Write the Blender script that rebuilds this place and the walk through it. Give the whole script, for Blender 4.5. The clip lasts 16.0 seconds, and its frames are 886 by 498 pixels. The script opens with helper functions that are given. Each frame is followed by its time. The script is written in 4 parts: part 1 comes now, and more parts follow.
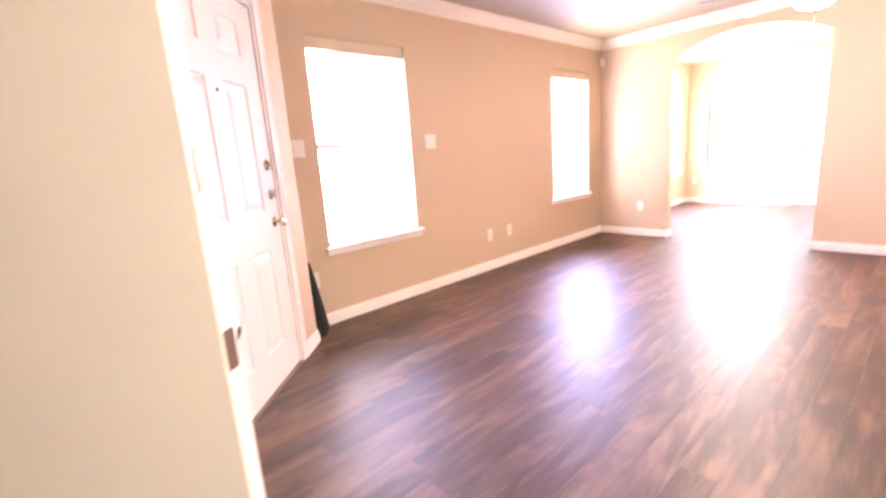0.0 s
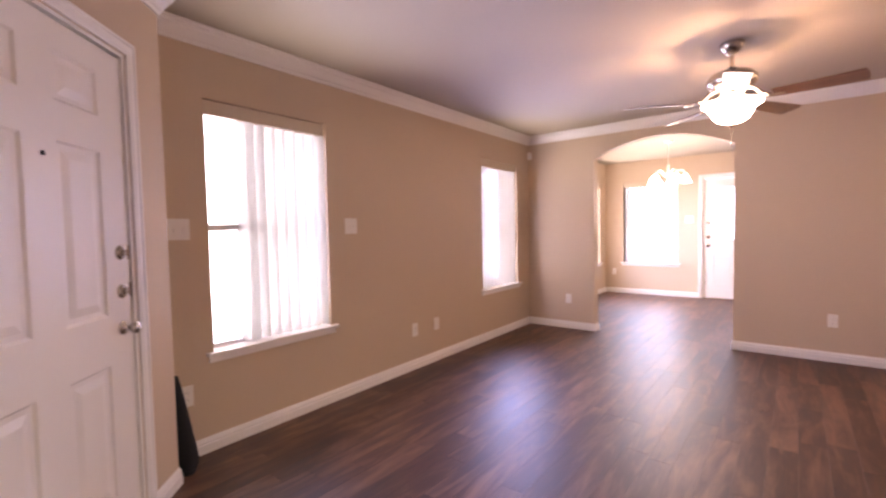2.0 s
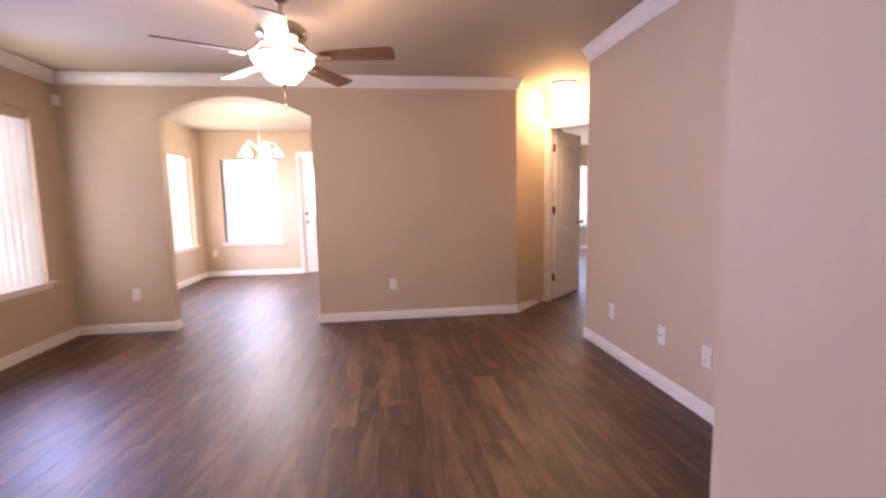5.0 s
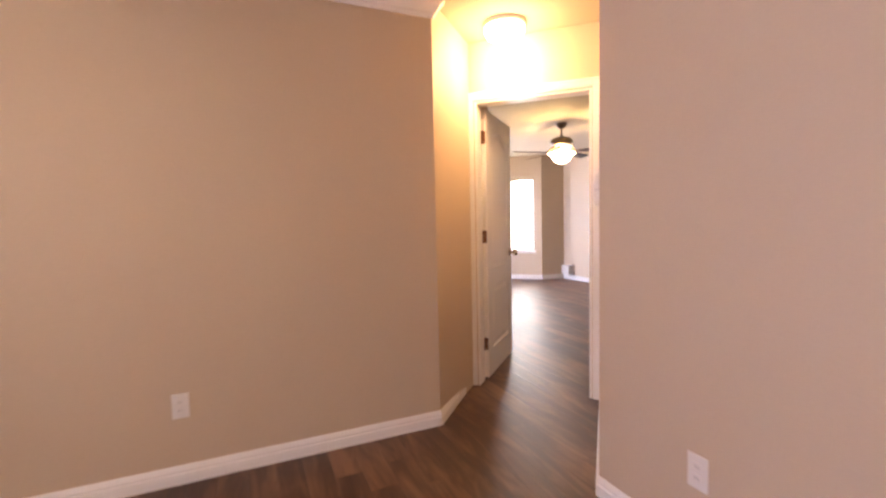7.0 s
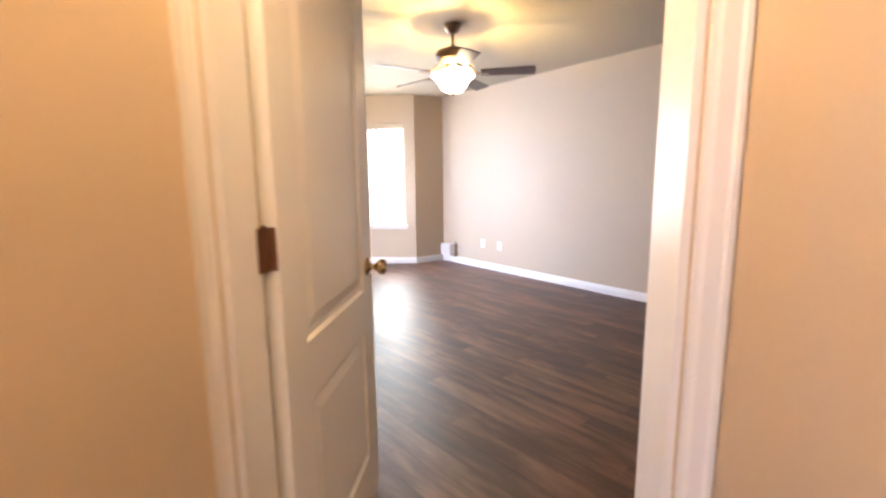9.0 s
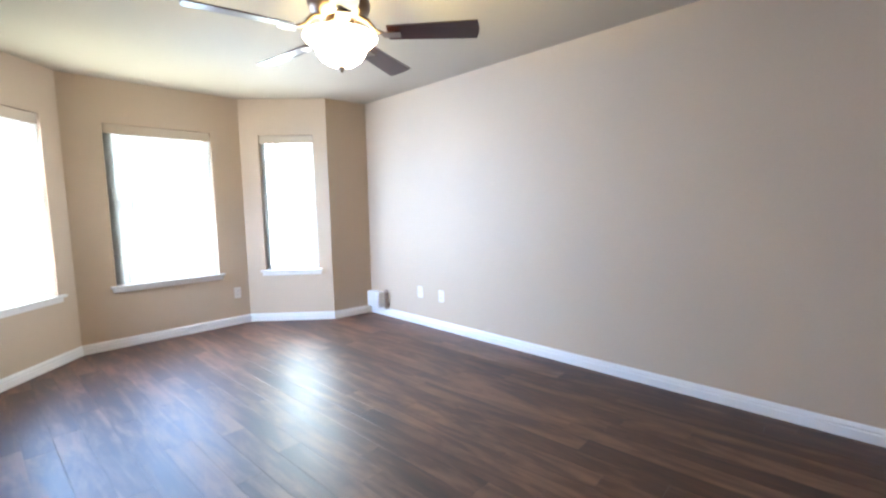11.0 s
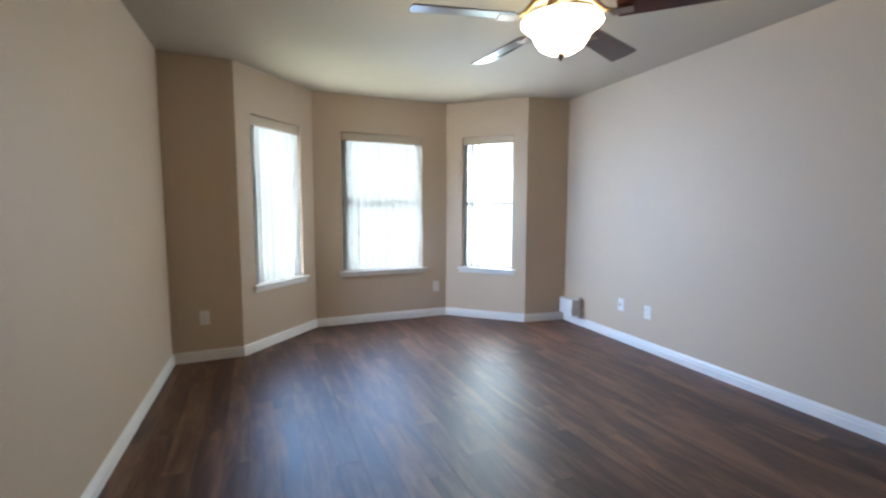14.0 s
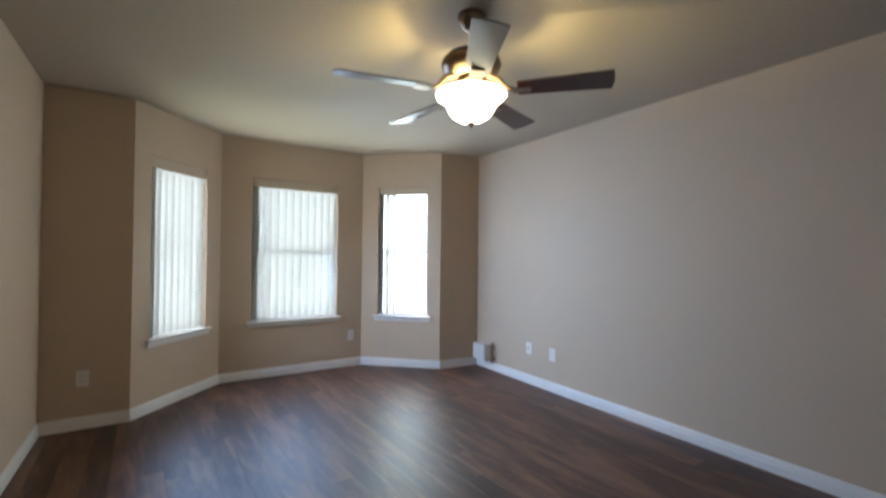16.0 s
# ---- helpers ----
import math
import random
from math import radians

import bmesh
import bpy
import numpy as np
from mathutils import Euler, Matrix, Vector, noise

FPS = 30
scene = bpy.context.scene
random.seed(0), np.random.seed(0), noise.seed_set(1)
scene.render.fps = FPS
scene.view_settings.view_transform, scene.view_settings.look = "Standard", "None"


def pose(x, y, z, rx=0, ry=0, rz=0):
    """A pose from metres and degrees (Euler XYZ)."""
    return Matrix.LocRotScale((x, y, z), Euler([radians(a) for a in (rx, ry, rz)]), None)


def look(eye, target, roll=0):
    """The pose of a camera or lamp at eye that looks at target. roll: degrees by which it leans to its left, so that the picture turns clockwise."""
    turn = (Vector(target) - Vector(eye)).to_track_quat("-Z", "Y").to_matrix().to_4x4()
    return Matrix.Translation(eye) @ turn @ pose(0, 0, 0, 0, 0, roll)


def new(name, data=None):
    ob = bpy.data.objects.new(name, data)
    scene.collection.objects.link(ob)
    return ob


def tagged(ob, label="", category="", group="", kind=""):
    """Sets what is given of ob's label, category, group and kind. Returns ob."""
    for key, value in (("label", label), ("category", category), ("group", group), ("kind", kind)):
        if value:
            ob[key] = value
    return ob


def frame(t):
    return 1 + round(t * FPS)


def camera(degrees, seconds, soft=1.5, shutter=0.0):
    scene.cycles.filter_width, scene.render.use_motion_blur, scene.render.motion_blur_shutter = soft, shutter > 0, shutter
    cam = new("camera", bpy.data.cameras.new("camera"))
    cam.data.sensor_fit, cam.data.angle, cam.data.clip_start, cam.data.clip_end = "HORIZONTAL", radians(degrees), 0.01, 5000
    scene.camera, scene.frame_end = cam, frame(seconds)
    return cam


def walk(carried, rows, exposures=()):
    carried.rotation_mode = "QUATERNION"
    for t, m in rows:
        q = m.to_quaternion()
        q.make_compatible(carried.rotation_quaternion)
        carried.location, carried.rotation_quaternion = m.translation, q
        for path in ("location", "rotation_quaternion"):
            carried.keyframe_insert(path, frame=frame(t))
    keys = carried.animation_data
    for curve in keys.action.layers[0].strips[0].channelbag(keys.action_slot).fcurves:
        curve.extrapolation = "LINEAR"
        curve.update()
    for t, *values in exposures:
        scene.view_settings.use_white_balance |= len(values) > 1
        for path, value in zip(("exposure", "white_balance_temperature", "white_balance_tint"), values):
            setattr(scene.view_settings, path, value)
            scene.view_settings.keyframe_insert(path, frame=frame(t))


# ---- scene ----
cam = camera(90.4, 16.0, 2.4, 0.4)

PATH = [
    (0, (0.299, -0.081, 1.185), (-1.172, 1.209, 0.77), -4.2),
    (0.5, (0.22, 0.084, 1.245), (-1.243, 1.437, 1.079), -2.3),
    (1, (0.113, 0.185, 1.267), (-1.333, 1.564, 1.182), -0.9),
    (1.5, (0.036, 0.233, 1.273), (-1.349, 1.675, 1.203), -1.0),
    (2, (0.006, 0.267, 1.271), (-1.246, 1.824, 1.181), -1.2),
    (2.5, (0.017, 0.297, 1.262), (-1.039, 1.992, 1.15), -1.2),
    (3, (0.047, 0.32, 1.256), (-0.788, 2.134, 1.134), -0.8),
    (3.5, (0.097, 0.349, 1.258), (-0.507, 2.25, 1.122), -0.8),
    (4, (0.13, 0.392, 1.256), (-0.183, 2.361, 1.092), -1.3),
    (4.5, (0.15, 0.545, 1.212), (0.174, 2.526, 0.942), -1.8),
    (5, (0.246, 0.978, 1.223), (0.486, 2.951, 1.004), -1.1),
    (5.2, (0.262, 1.157, 1.208), (0.575, 3.117, 0.968), -0.6),
    (7.3, (0.743, 3.514, 1.212), (1.607, 5.313, 1.087), -1.5),
    (7.5, (0.86, 3.73, 1.23), (1.761, 5.501, 1.009), -1.0),
    (8, (1.149, 4.247, 1.223), (2.218, 5.919, 0.978), -2.2),
    (8.5, (1.51, 4.722, 1.212), (2.742, 6.277, 0.961), -1.1),
    (9, (1.888, 5.143, 1.216), (3.191, 6.629, 0.911), -0.6),
    (9.2, (2.038, 5.301, 1.231), (3.395, 6.735, 0.913), -1.3),
    (11.3, (3.272, 6.099, 1.253), (4.731, 7.455, 1.076), -1.4),
    (11.5, (3.334, 6.119, 1.252), (4.645, 7.622, 1.099), -0.2),
    (12, (3.292, 6.179, 1.258), (4.291, 7.905, 1.099), 0.2),
    (12.5, (3.225, 6.232, 1.246), (3.906, 8.106, 1.084), -0.4),
    (13, (3.174, 6.261, 1.238), (3.698, 8.183, 1.059), -0.2),
    (13.5, (3.164, 6.265, 1.239), (3.715, 8.179, 1.055), 0.2),
    (14, (3.155, 6.255, 1.254), (3.942, 8.084, 1.071), 0.1),
    (14.5, (3.12, 6.257, 1.305), (4.112, 7.994, 1.279), -0.5),
    (15, (3.081, 6.227, 1.336), (4.162, 7.887, 1.613), 0.1),
    (15.5, (3.108, 6.183, 1.33), (4.205, 7.834, 1.599), 0.2),
    (16, (3.099, 6.19, 1.275), (4.229, 7.84, 1.304), 0.6),
]
EXPOSE = [(0, 2.9, 6600, 29), (0.5, 2.45, 6800, 33), (1.0, 2.0, 7000, 35), (1.5, 1.65, 6950, 36), (2.5, 0.97, 6550, 36), (3.5, 0.65, 6450, 36), (4.0, 0.95, 6600, 35),
          (5.0, 1.3, 6500, 26), (7.4, 1.5, 7450, 24), (8.5, 1.75, 7200, 21), (9.2, 1.75, 6450, 8), (11.3, 1.5, 5550, 0), (12.5, 0.97, 5500, 0), (14.0, 0.75, 5500, -1),
          (15.0, 0.52, 5700, -1), (15.5, 0.36, 5750, -1), (16.0, 0.3, 5700, -1)]
walk(cam, [(t, look(eye, target, roll)) for t, eye, target, roll in PATH], EXPOSE)

# ---------------------------------------------------------------- world, sun, large lights
world = bpy.data.worlds.new("sky")
scene.world = world
world.use_nodes = True
sky = world.node_tree.nodes.new("ShaderNodeTexSky")
sky.sky_type, sky.sun_disc = "NISHITA", False
sky.sun_elevation, sky.sun_rotation = radians(52), radians(150)
world.node_tree.links.new(sky.outputs[0], world.node_tree.nodes["Background"].inputs[0])
world.node_tree.nodes["Background"].inputs[1].default_value = 0.12
sun = new("sun", bpy.data.lights.new("sun", "SUN"))
sun.data.energy, sun.data.angle, sun.data.color = 3.0, radians(0.5), (1.0, 0.95, 0.88)
sun.matrix_world = look((3, -6, 14), (0.5, -2, 0))

CEIL = 2.44
DAY = (0.54, 0.69, 1.0)
VIOLET = (0.47, 0.56, 1.0)
SKYBLUE = (0.42, 0.60, 1.0)
OUTSIDE = (1.0, 0.965, 1.0)
GROUNDLIGHT = (0.97, 0.98, 0.78)
LEAFLIGHT = (0.66, 0.86, 0.80)
WARM = (1.0, 0.68, 0.40)
YELLOW = (1.0, 0.74, 0.27)

# ---------------------------------------------------------------- materials


def mat(name, col, rough=0.5, metal=0.0, var=0.06, big=1.5, fine=0.0, fine_scale=150.0, bump=0.0, spec=0.5):
    """Painted, metal or plastic surface with broad blotches, fine grain and relief."""
    m = bpy.data.materials.new(name)
    m.use_nodes = True
    nt = m.node_tree
    bs = nt.nodes["Principled BSDF"]
    bs.inputs["Roughness"].default_value, bs.inputs["Metallic"].default_value = rough, metal
    bs.inputs["Specular IOR Level"].default_value = spec
    geo = nt.nodes.new("ShaderNodeNewGeometry")
    n1, n2 = nt.nodes.new("ShaderNodeTexNoise"), nt.nodes.new("ShaderNodeTexNoise")
    n1.inputs["Scale"].default_value, n1.inputs["Detail"].default_value = big, 4
    n2.inputs["Scale"].default_value, n2.inputs["Detail"].default_value = fine_scale, 2
    for n in (n1, n2):
        nt.links.new(geo.outputs["Position"], n.inputs["Vector"])
    ramp = nt.nodes.new("ShaderNodeMapRange")
    ramp.inputs["To Min"].default_value, ramp.inputs["To Max"].default_value = 1 - var, 1 + var
    nt.links.new(n1.outputs["Fac"], ramp.inputs["Value"])
    ramp2 = nt.nodes.new("ShaderNodeMapRange")
    ramp2.inputs["To Min"].default_value, ramp2.inputs["To Max"].default_value = 1 - fine, 1 + fine
    nt.links.new(n2.outputs["Fac"], ramp2.inputs["Value"])
    mul = nt.nodes.new("ShaderNodeMath")
    mul.operation = "MULTIPLY"
    nt.links.new(ramp.outputs[0], mul.inputs[0])
    nt.links.new(ramp2.outputs[0], mul.inputs[1])
    sc = nt.nodes.new("ShaderNodeVectorMath")
    sc.operation = "SCALE"
    sc.inputs[0].default_value = col
    nt.links.new(mul.outputs[0], sc.inputs["Scale"])
    nt.links.new(sc.outputs[0], bs.inputs["Base Color"])
    rr = nt.nodes.new("ShaderNodeMapRange")
    rr.inputs["To Min"].default_value, rr.inputs["To Max"].default_value = max(0.02, rough - 0.07), min(1, rough + 0.07)
    nt.links.new(n1.outputs["Fac"], rr.inputs["Value"])
    nt.links.new(rr.outputs[0], bs.inputs["Roughness"])
    if bump:
        b = nt.nodes.new("ShaderNodeBump")
        b.inputs["Strength"].default_value, b.inputs["Distance"].default_value = bump, 0.002
        nt.links.new(n2.outputs["Fac"], b.inputs["Height"])
        nt.links.new(b.outputs[0], bs.inputs["Normal"])
    return m


def wood_mat(name, dark, mid, light, rough, along="Y", plank=True):
    m = bpy.data.materials.new(name)
    m.use_nodes = True
    nt = m.node_tree
    bs = nt.nodes["Principled BSDF"]
    N, L = nt.nodes.new, nt.links.new
    geo, info = N("ShaderNodeNewGeometry"), N("ShaderNodeObjectInfo")
    tex = N("ShaderNodeTexCoord")
    rnd = N("ShaderNodeMath")
    rnd.operation = "ADD"
    L(info.outputs["Random"], rnd.inputs[0])
    L(geo.outputs["Random Per Island"], rnd.inputs[1])
    fr = N("ShaderNodeMath")
    fr.operation = "FRACT"
    L(rnd.outputs[0], fr.inputs[0])
    off = N("ShaderNodeVectorMath")
    off.operation = "SCALE"
    off.inputs[0].default_value = (13.0, 37.0, 5.0)
    L(fr.outputs[0], off.inputs["Scale"])
    add = N("ShaderNodeVectorMath")
    L(geo.outputs["Position"] if plank else tex.outputs["Object"], add.inputs[0])
    L(off.outputs[0], add.inputs[1])

    def streak(sx, sy, detail, dist):
        mp = N("ShaderNodeMapping")
        mp.inputs["Scale"].default_value = (sx, sy, sx) if along == "Y" else (sy, sx, sx)
        L(add.outputs[0], mp.inputs["Vector"])
        n = N("ShaderNodeTexNoise")
        n.inputs["Scale"].default_value, n.inputs["Detail"].default_value = 1.0, detail
        n.inputs["Distortion"].default_value = dist
        n.inputs["Roughness"].default_value = 0.62
        L(mp.outputs[0], n.inputs["Vector"])
        return n
    broad, grain, blot = streak(8.5, 1.15, 3, 1.2), streak(90, 5.0, 4, 0.3), streak(6, 1.6, 4, 1.2)
    mix = N("ShaderNodeMath")
    mix.operation = "MULTIPLY_ADD"
    L(grain.outputs["Fac"], mix.inputs[0])
    mix.inputs[1].default_value = 0.22
    L(broad.outputs["Fac"], mix.inputs[2])
    m2 = N("ShaderNodeMath")
    m2.operation = "MULTIPLY_ADD"
    L(blot.outputs["Fac"], m2.inputs[0])
    m2.inputs[1].default_value = 0.62
    L(mix.outputs[0], m2.inputs[2])
    m3 = N("ShaderNodeMath")
    m3.operation = "MULTIPLY_ADD"
    L(fr.outputs[0], m3.inputs[0])
    m3.inputs[1].default_value = 0.19 if plank else 0.1
    L(m2.outputs[0], m3.inputs[2])
    ramp = N("ShaderNodeValToRGB")
    ramp.color_ramp.elements[0].position, ramp.color_ramp.elements[0].color = 0.53, (*dark, 1)
    ramp.color_ramp.elements[1].position, ramp.color_ramp.elements[1].color = 0.98, (*light, 1)
    el = ramp.color_ramp.elements.new(0.75)
    el.color = (*mid, 1)
    sub = N("ShaderNodeMath")
    sub.operation = "MULTIPLY"
    L(m3.outputs[0], sub.inputs[0])
    sub.inputs[1].default_value = 0.78
    L(sub.outputs[0], ramp.inputs["Fac"])
    L(ramp.outputs["Color"], bs.inputs["Base Color"])
    bs.inputs["Specular IOR Level"].default_value = 0.58
    rr = N("ShaderNodeMapRange")
    rr.inputs["To Min"].default_value, rr.inputs["To Max"].default_value = rough - 0.06, rough + 0.1
    L(broad.outputs["Fac"], rr.inputs["Value"])
    L(rr.outputs[0], bs.inputs["Roughness"])
    b = N("ShaderNodeBump")
    b.inputs["Strength"].default_value, b.inputs["Distance"].default_value = 0.22, 0.0015
    L(mix.outputs[0], b.inputs["Height"])
    L(b.outputs[0], bs.inputs["Normal"])
    return m


def glow_mat(name, col, strength, base=(0.85, 0.82, 0.75)):
    m = bpy.data.materials.new(name)
    m.use_nodes = True
    bs = m.node_tree.nodes["Principled BSDF"]
    bs.inputs["Base Color"].default_value = (*base, 1)
    bs.inputs["Roughness"].default_value = 0.35
    bs.inputs["Emission Color"].default_value = (*col, 1)
    bs.inputs["Emission Strength"].default_value = strength
    return m


def glass_mat():
    m = bpy.data.materials.new("window_glass")
    m.use_nodes = True
    bs = m.node_tree.nodes["Principled BSDF"]
    bs.inputs["Base Color"].default_value = (0.97, 0.99, 0.98, 1)
    bs.inputs["Roughness"].default_value = 0.0
    bs.inputs["Transmission Weight"].default_value = 1.0
    bs.inputs["IOR"].default_value = 1.45
    return m


def slat_mat():
    m = bpy.data.materials.new("blind_vinyl")
    m.use_nodes = True
    nt = m.node_tree
    out = nt.nodes["Material Output"]
    bs = nt.nodes["Principled BSDF"]
    bs.inputs["Base Color"].default_value = (0.78, 0.77, 0.74, 1)
    bs.inputs["Roughness"].default_value = 0.45
    tr = nt.nodes.new("ShaderNodeBsdfTranslucent")
    tr.inputs["Color"].default_value = (0.9, 0.91, 0.9, 1)
    geo = nt.nodes.new("ShaderNodeNewGeometry")
    n = nt.nodes.new("ShaderNodeTexNoise")
    n.inputs["Scale"].default_value = 60
    nt.links.new(geo.outputs["Position"], n.inputs["Vector"])
    mr = nt.nodes.new("ShaderNodeMapRange")
    mr.inputs["To Min"].default_value, mr.inputs["To Max"].default_value = 0.26, 0.34
    nt.links.new(n.outputs["Fac"], mr.inputs["Value"])
    mix = nt.nodes.new("ShaderNodeMixShader")
    nt.links.new(mr.outputs[0], mix.inputs[0])
    nt.links.new(bs.outputs[0], mix.inputs[1])
    nt.links.new(tr.outputs[0], mix.inputs[2])
    nt.links.new(mix.outputs[0], out.inputs["Surface"])
    return m


M_WALL = mat("tan_wall_paint", (0.565, 0.44, 0.315), 0.62, var=0.035, fine=0.03, fine_scale=110, bump=0.3)
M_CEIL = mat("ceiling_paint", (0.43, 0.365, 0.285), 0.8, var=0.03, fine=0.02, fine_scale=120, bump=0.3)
M_TRIM = mat("white_trim_paint", (0.80, 0.77, 0.74), 0.35, var=0.03, big=3, fine=0.01, bump=0.05)
M_DOOR = mat("white_door_paint", (0.80, 0.76, 0.71), 0.38, var=0.03, big=2, fine=0.01, fine_scale=90, bump=0.08)
M_VINYL = mat("white_vinyl", (0.75, 0.74, 0.74), 0.4, var=0.03, big=5)
M_IVORY = mat("ivory_plastic", (0.57, 0.47, 0.35), 0.45, var=0.04, big=4)
M_PLATE = mat("white_plate_plastic", (0.78, 0.74, 0.70), 0.35, var=0.02, big=9)
M_DARKSLOT = mat("dark_slot", (0.03, 0.028, 0.026), 0.6)
M_NICKEL = mat("brushed_nickel", (0.55, 0.50, 0.44), 0.24, 1.0, var=0.08, big=20, fine=0.05, bump=0.05)
M_BRONZE = mat("aged_bronze", (0.20, 0.14, 0.10), 0.32, 1.0, var=0.15, big=14, fine=0.05, bump=0.05)
M_HINGE_D = mat("aged_bronze_hinge", (0.17, 0.075, 0.04), 0.42, 0.7, var=0.25, big=30, fine=0.05, bump=0.1)
M_HINGE = mat("worn_hinge_brass", (0.28, 0.20, 0.14), 0.4, 1.0, var=0.2, big=25, fine=0.05, bump=0.1)
M_BRASS = mat("knob_brass", (0.55, 0.40, 0.22), 0.25, 1.0, var=0.1, big=20)
M_BLACK = mat("black_cloth", (0.012, 0.011, 0.012), 0.75, var=0.3, big=30, fine=0.2, bump=0.4)
M_METER = mat("grey_copper", (0.36, 0.27, 0.22), 0.45, 0.6, var=0.15, big=15)
M_SUB = mat("subfloor", (0.035, 0.022, 0.015), 0.8, var=0.2)
M_GRASS = mat("lawn", (0.07, 0.11, 0.035), 0.9, var=0.3, big=2, fine=0.3, fine_scale=60, bump=0.6)
M_FLOOR = wood_mat("dark_oak_plank", (0.017, 0.007, 0.0045), (0.066, 0.028, 0.0155), (0.18, 0.092, 0.054), 0.43)
M_BLADE = wood_mat("walnut_blade", (0.09, 0.038, 0.02), (0.17, 0.075, 0.04), (0.26, 0.13, 0.07), 0.3, along="X", plank=False)
M_BLADE_B = wood_mat("cherry_blade", (0.022, 0.006, 0.006), (0.05, 0.012, 0.010), (0.09, 0.025, 0.018), 0.28, along="X", plank=False)
M_BOWL = glow_mat("lit_frosted_bowl", (1.0, 0.83, 0.60), 25.0)
M_BOWL_B = glow_mat("lit_ivory_bowl", (1.0, 0.80, 0.52), 7.0)
M_BOWL_IN = glow_mat("bowl_lining", (1.0, 0.80, 0.55), 1.5)
M_BULB = glow_mat("lit_bulb", (1.0, 0.82, 0.58), 14.0)
M_HALLBOWL = glow_mat("lit_dome_glass", (1.0, 0.76, 0.44), 9.0)
M_SHADE = glow_mat("lit_bell_shade", (1.0, 0.90, 0.72), 10.0)
M_GLASS = glass_mat()
M_SLAT = slat_mat()

# ---------------------------------------------------------------- mesh helpers


def link(name, bm, material, parent=None, label="", smooth=False):
    me = bpy.data.meshes.new(name)
    bmesh.ops.recalc_face_normals(bm, faces=bm.faces)
    if smooth:
        for f in bm.faces:
            f.smooth = True
    bm.to_mesh(me)
    bm.free()
    if material:
        me.materials.append(material)
    ob = new(name, me)
    if parent:
        ob.parent = parent
    if label:
        ob["label"] = label
    return ob


def part(name, bm, material, parent, label="", smooth=False):
    return link(name, bm, material, parent, label, smooth)


def thing(name, m, label, category, group="", kind=""):
    ob = new(name)
    ob.matrix_world = m
    return tagged(ob, label, category, group, kind)


def box(bm, x0, x1, y0, y1, z0, z1, bevel=0.0):
    r = bmesh.ops.create_cube(bm, size=1, matrix=Matrix.LocRotScale(
        ((x0 + x1) / 2, (y0 + y1) / 2, (z0 + z1) / 2), None, (abs(x1 - x0), abs(y1 - y0), abs(z1 - z0))))
    if bevel:
        es = list({e for v in r["verts"] for e in v.link_edges})
        bmesh.ops.bevel(bm, geom=es, offset=bevel, segments=2, affect="EDGES", profile=0.6)
    return bm


def bx(*a, bevel=0.0):
    return box(bmesh.new(), *a, bevel=bevel)


def lathe(profile, n=32, bm=None, m=None):
    """Turns a profile of (radius, z) round the z axis."""
    bm = bm or bmesh.new()
    rings = []
    for r, z in profile:
        if r < 1e-5:
            rings.append([bm.verts.new((0, 0, z))])
        else:
            rings.append([bm.verts.new((r * math.cos(2 * math.pi * k / n), r * math.sin(2 * math.pi * k / n), z)) for k in range(n)])
    for a, b in zip(rings, rings[1:]):
        for k in range(n):
            q = [a[k % len(a)], a[(k + 1) % len(a)], b[(k + 1) % len(b)], b[k % len(b)]]
            q = list(dict.fromkeys(q))
            if len(q) > 2:
                bm.faces.new(q)
    if m:
        bmesh.ops.transform(bm, matrix=m, verts=[v for ring in rings for v in ring])
    return bm


def tube(points, r, n=10, bm=None):
    bm = bm or bmesh.new()
    pts = [Vector(p) for p in points]
    rings = []
    for i, p in enumerate(pts):
        d = (pts[min(i + 1, len(pts) - 1)] - pts[max(i - 1, 0)]).normalized()
        q = d.to_track_quat("Z", "Y")
        rad = r(i / (len(pts) - 1)) if callable(r) else r
        rings.append([bm.verts.new(p + q @ Vector((rad * math.cos(2 * math.pi * k / n), rad * math.sin(2 * math.pi * k / n), 0))) for k in range(n)])
    for a, b in zip(rings, rings[1:]):
        for k in range(n):
            bm.faces.new((a[k], a[(k + 1) % n], b[(k + 1) % n], b[k]))
    bm.faces.new(rings[0][::-1])
    bm.faces.new(rings[-1])
    return bm


def sweep(points, profile, ztop=0.0):
    """A moulding along a line on plan whose room lies to the right; profile of (distance from the wall, z)."""
    bm = bmesh.new()
    P = [Vector(p) for p in points]
    rows = []
    for i, p in enumerate(P):
        n = []
        if i > 0:
            d = (p - P[i - 1]).normalized()
            n.append(Vector((d.y, -d.x)))
        if i < len(P) - 1:
            d = (P[i + 1] - p).normalized()
            n.append(Vector((d.y, -d.x)))
        if len(n) == 2:
            mv = n[0] + n[1]
            mv = mv / max(0.2, mv.dot(n[0]))
        else:
            mv = n[0]
        rows.append([bm.verts.new((p.x + mv.x * d, p.y + mv.y * d, ztop + z)) for d, z in profile])
    for a, b in zip(rows, rows[1:]):
        for k in range(len(profile)):
            j = (k + 1) % len(profile)
            bm.faces.new((a[k], a[j], b[j], b[k]))
    bm.faces.new(rows[0])
    bm.faces.new(rows[-1][::-1])
    return bm


def S(s, n):
    """Plan point in the diagonal hall: s across, n along."""
    return ((n + s) / math.sqrt(2), (n - s) / math.sqrt(2))


def Q(s, n=-0.93):
    """Plan point along the diagonal entry wall."""
    s += 0.053
    return ((n - s) / math.sqrt(2), (n + s) / math.sqrt(2))


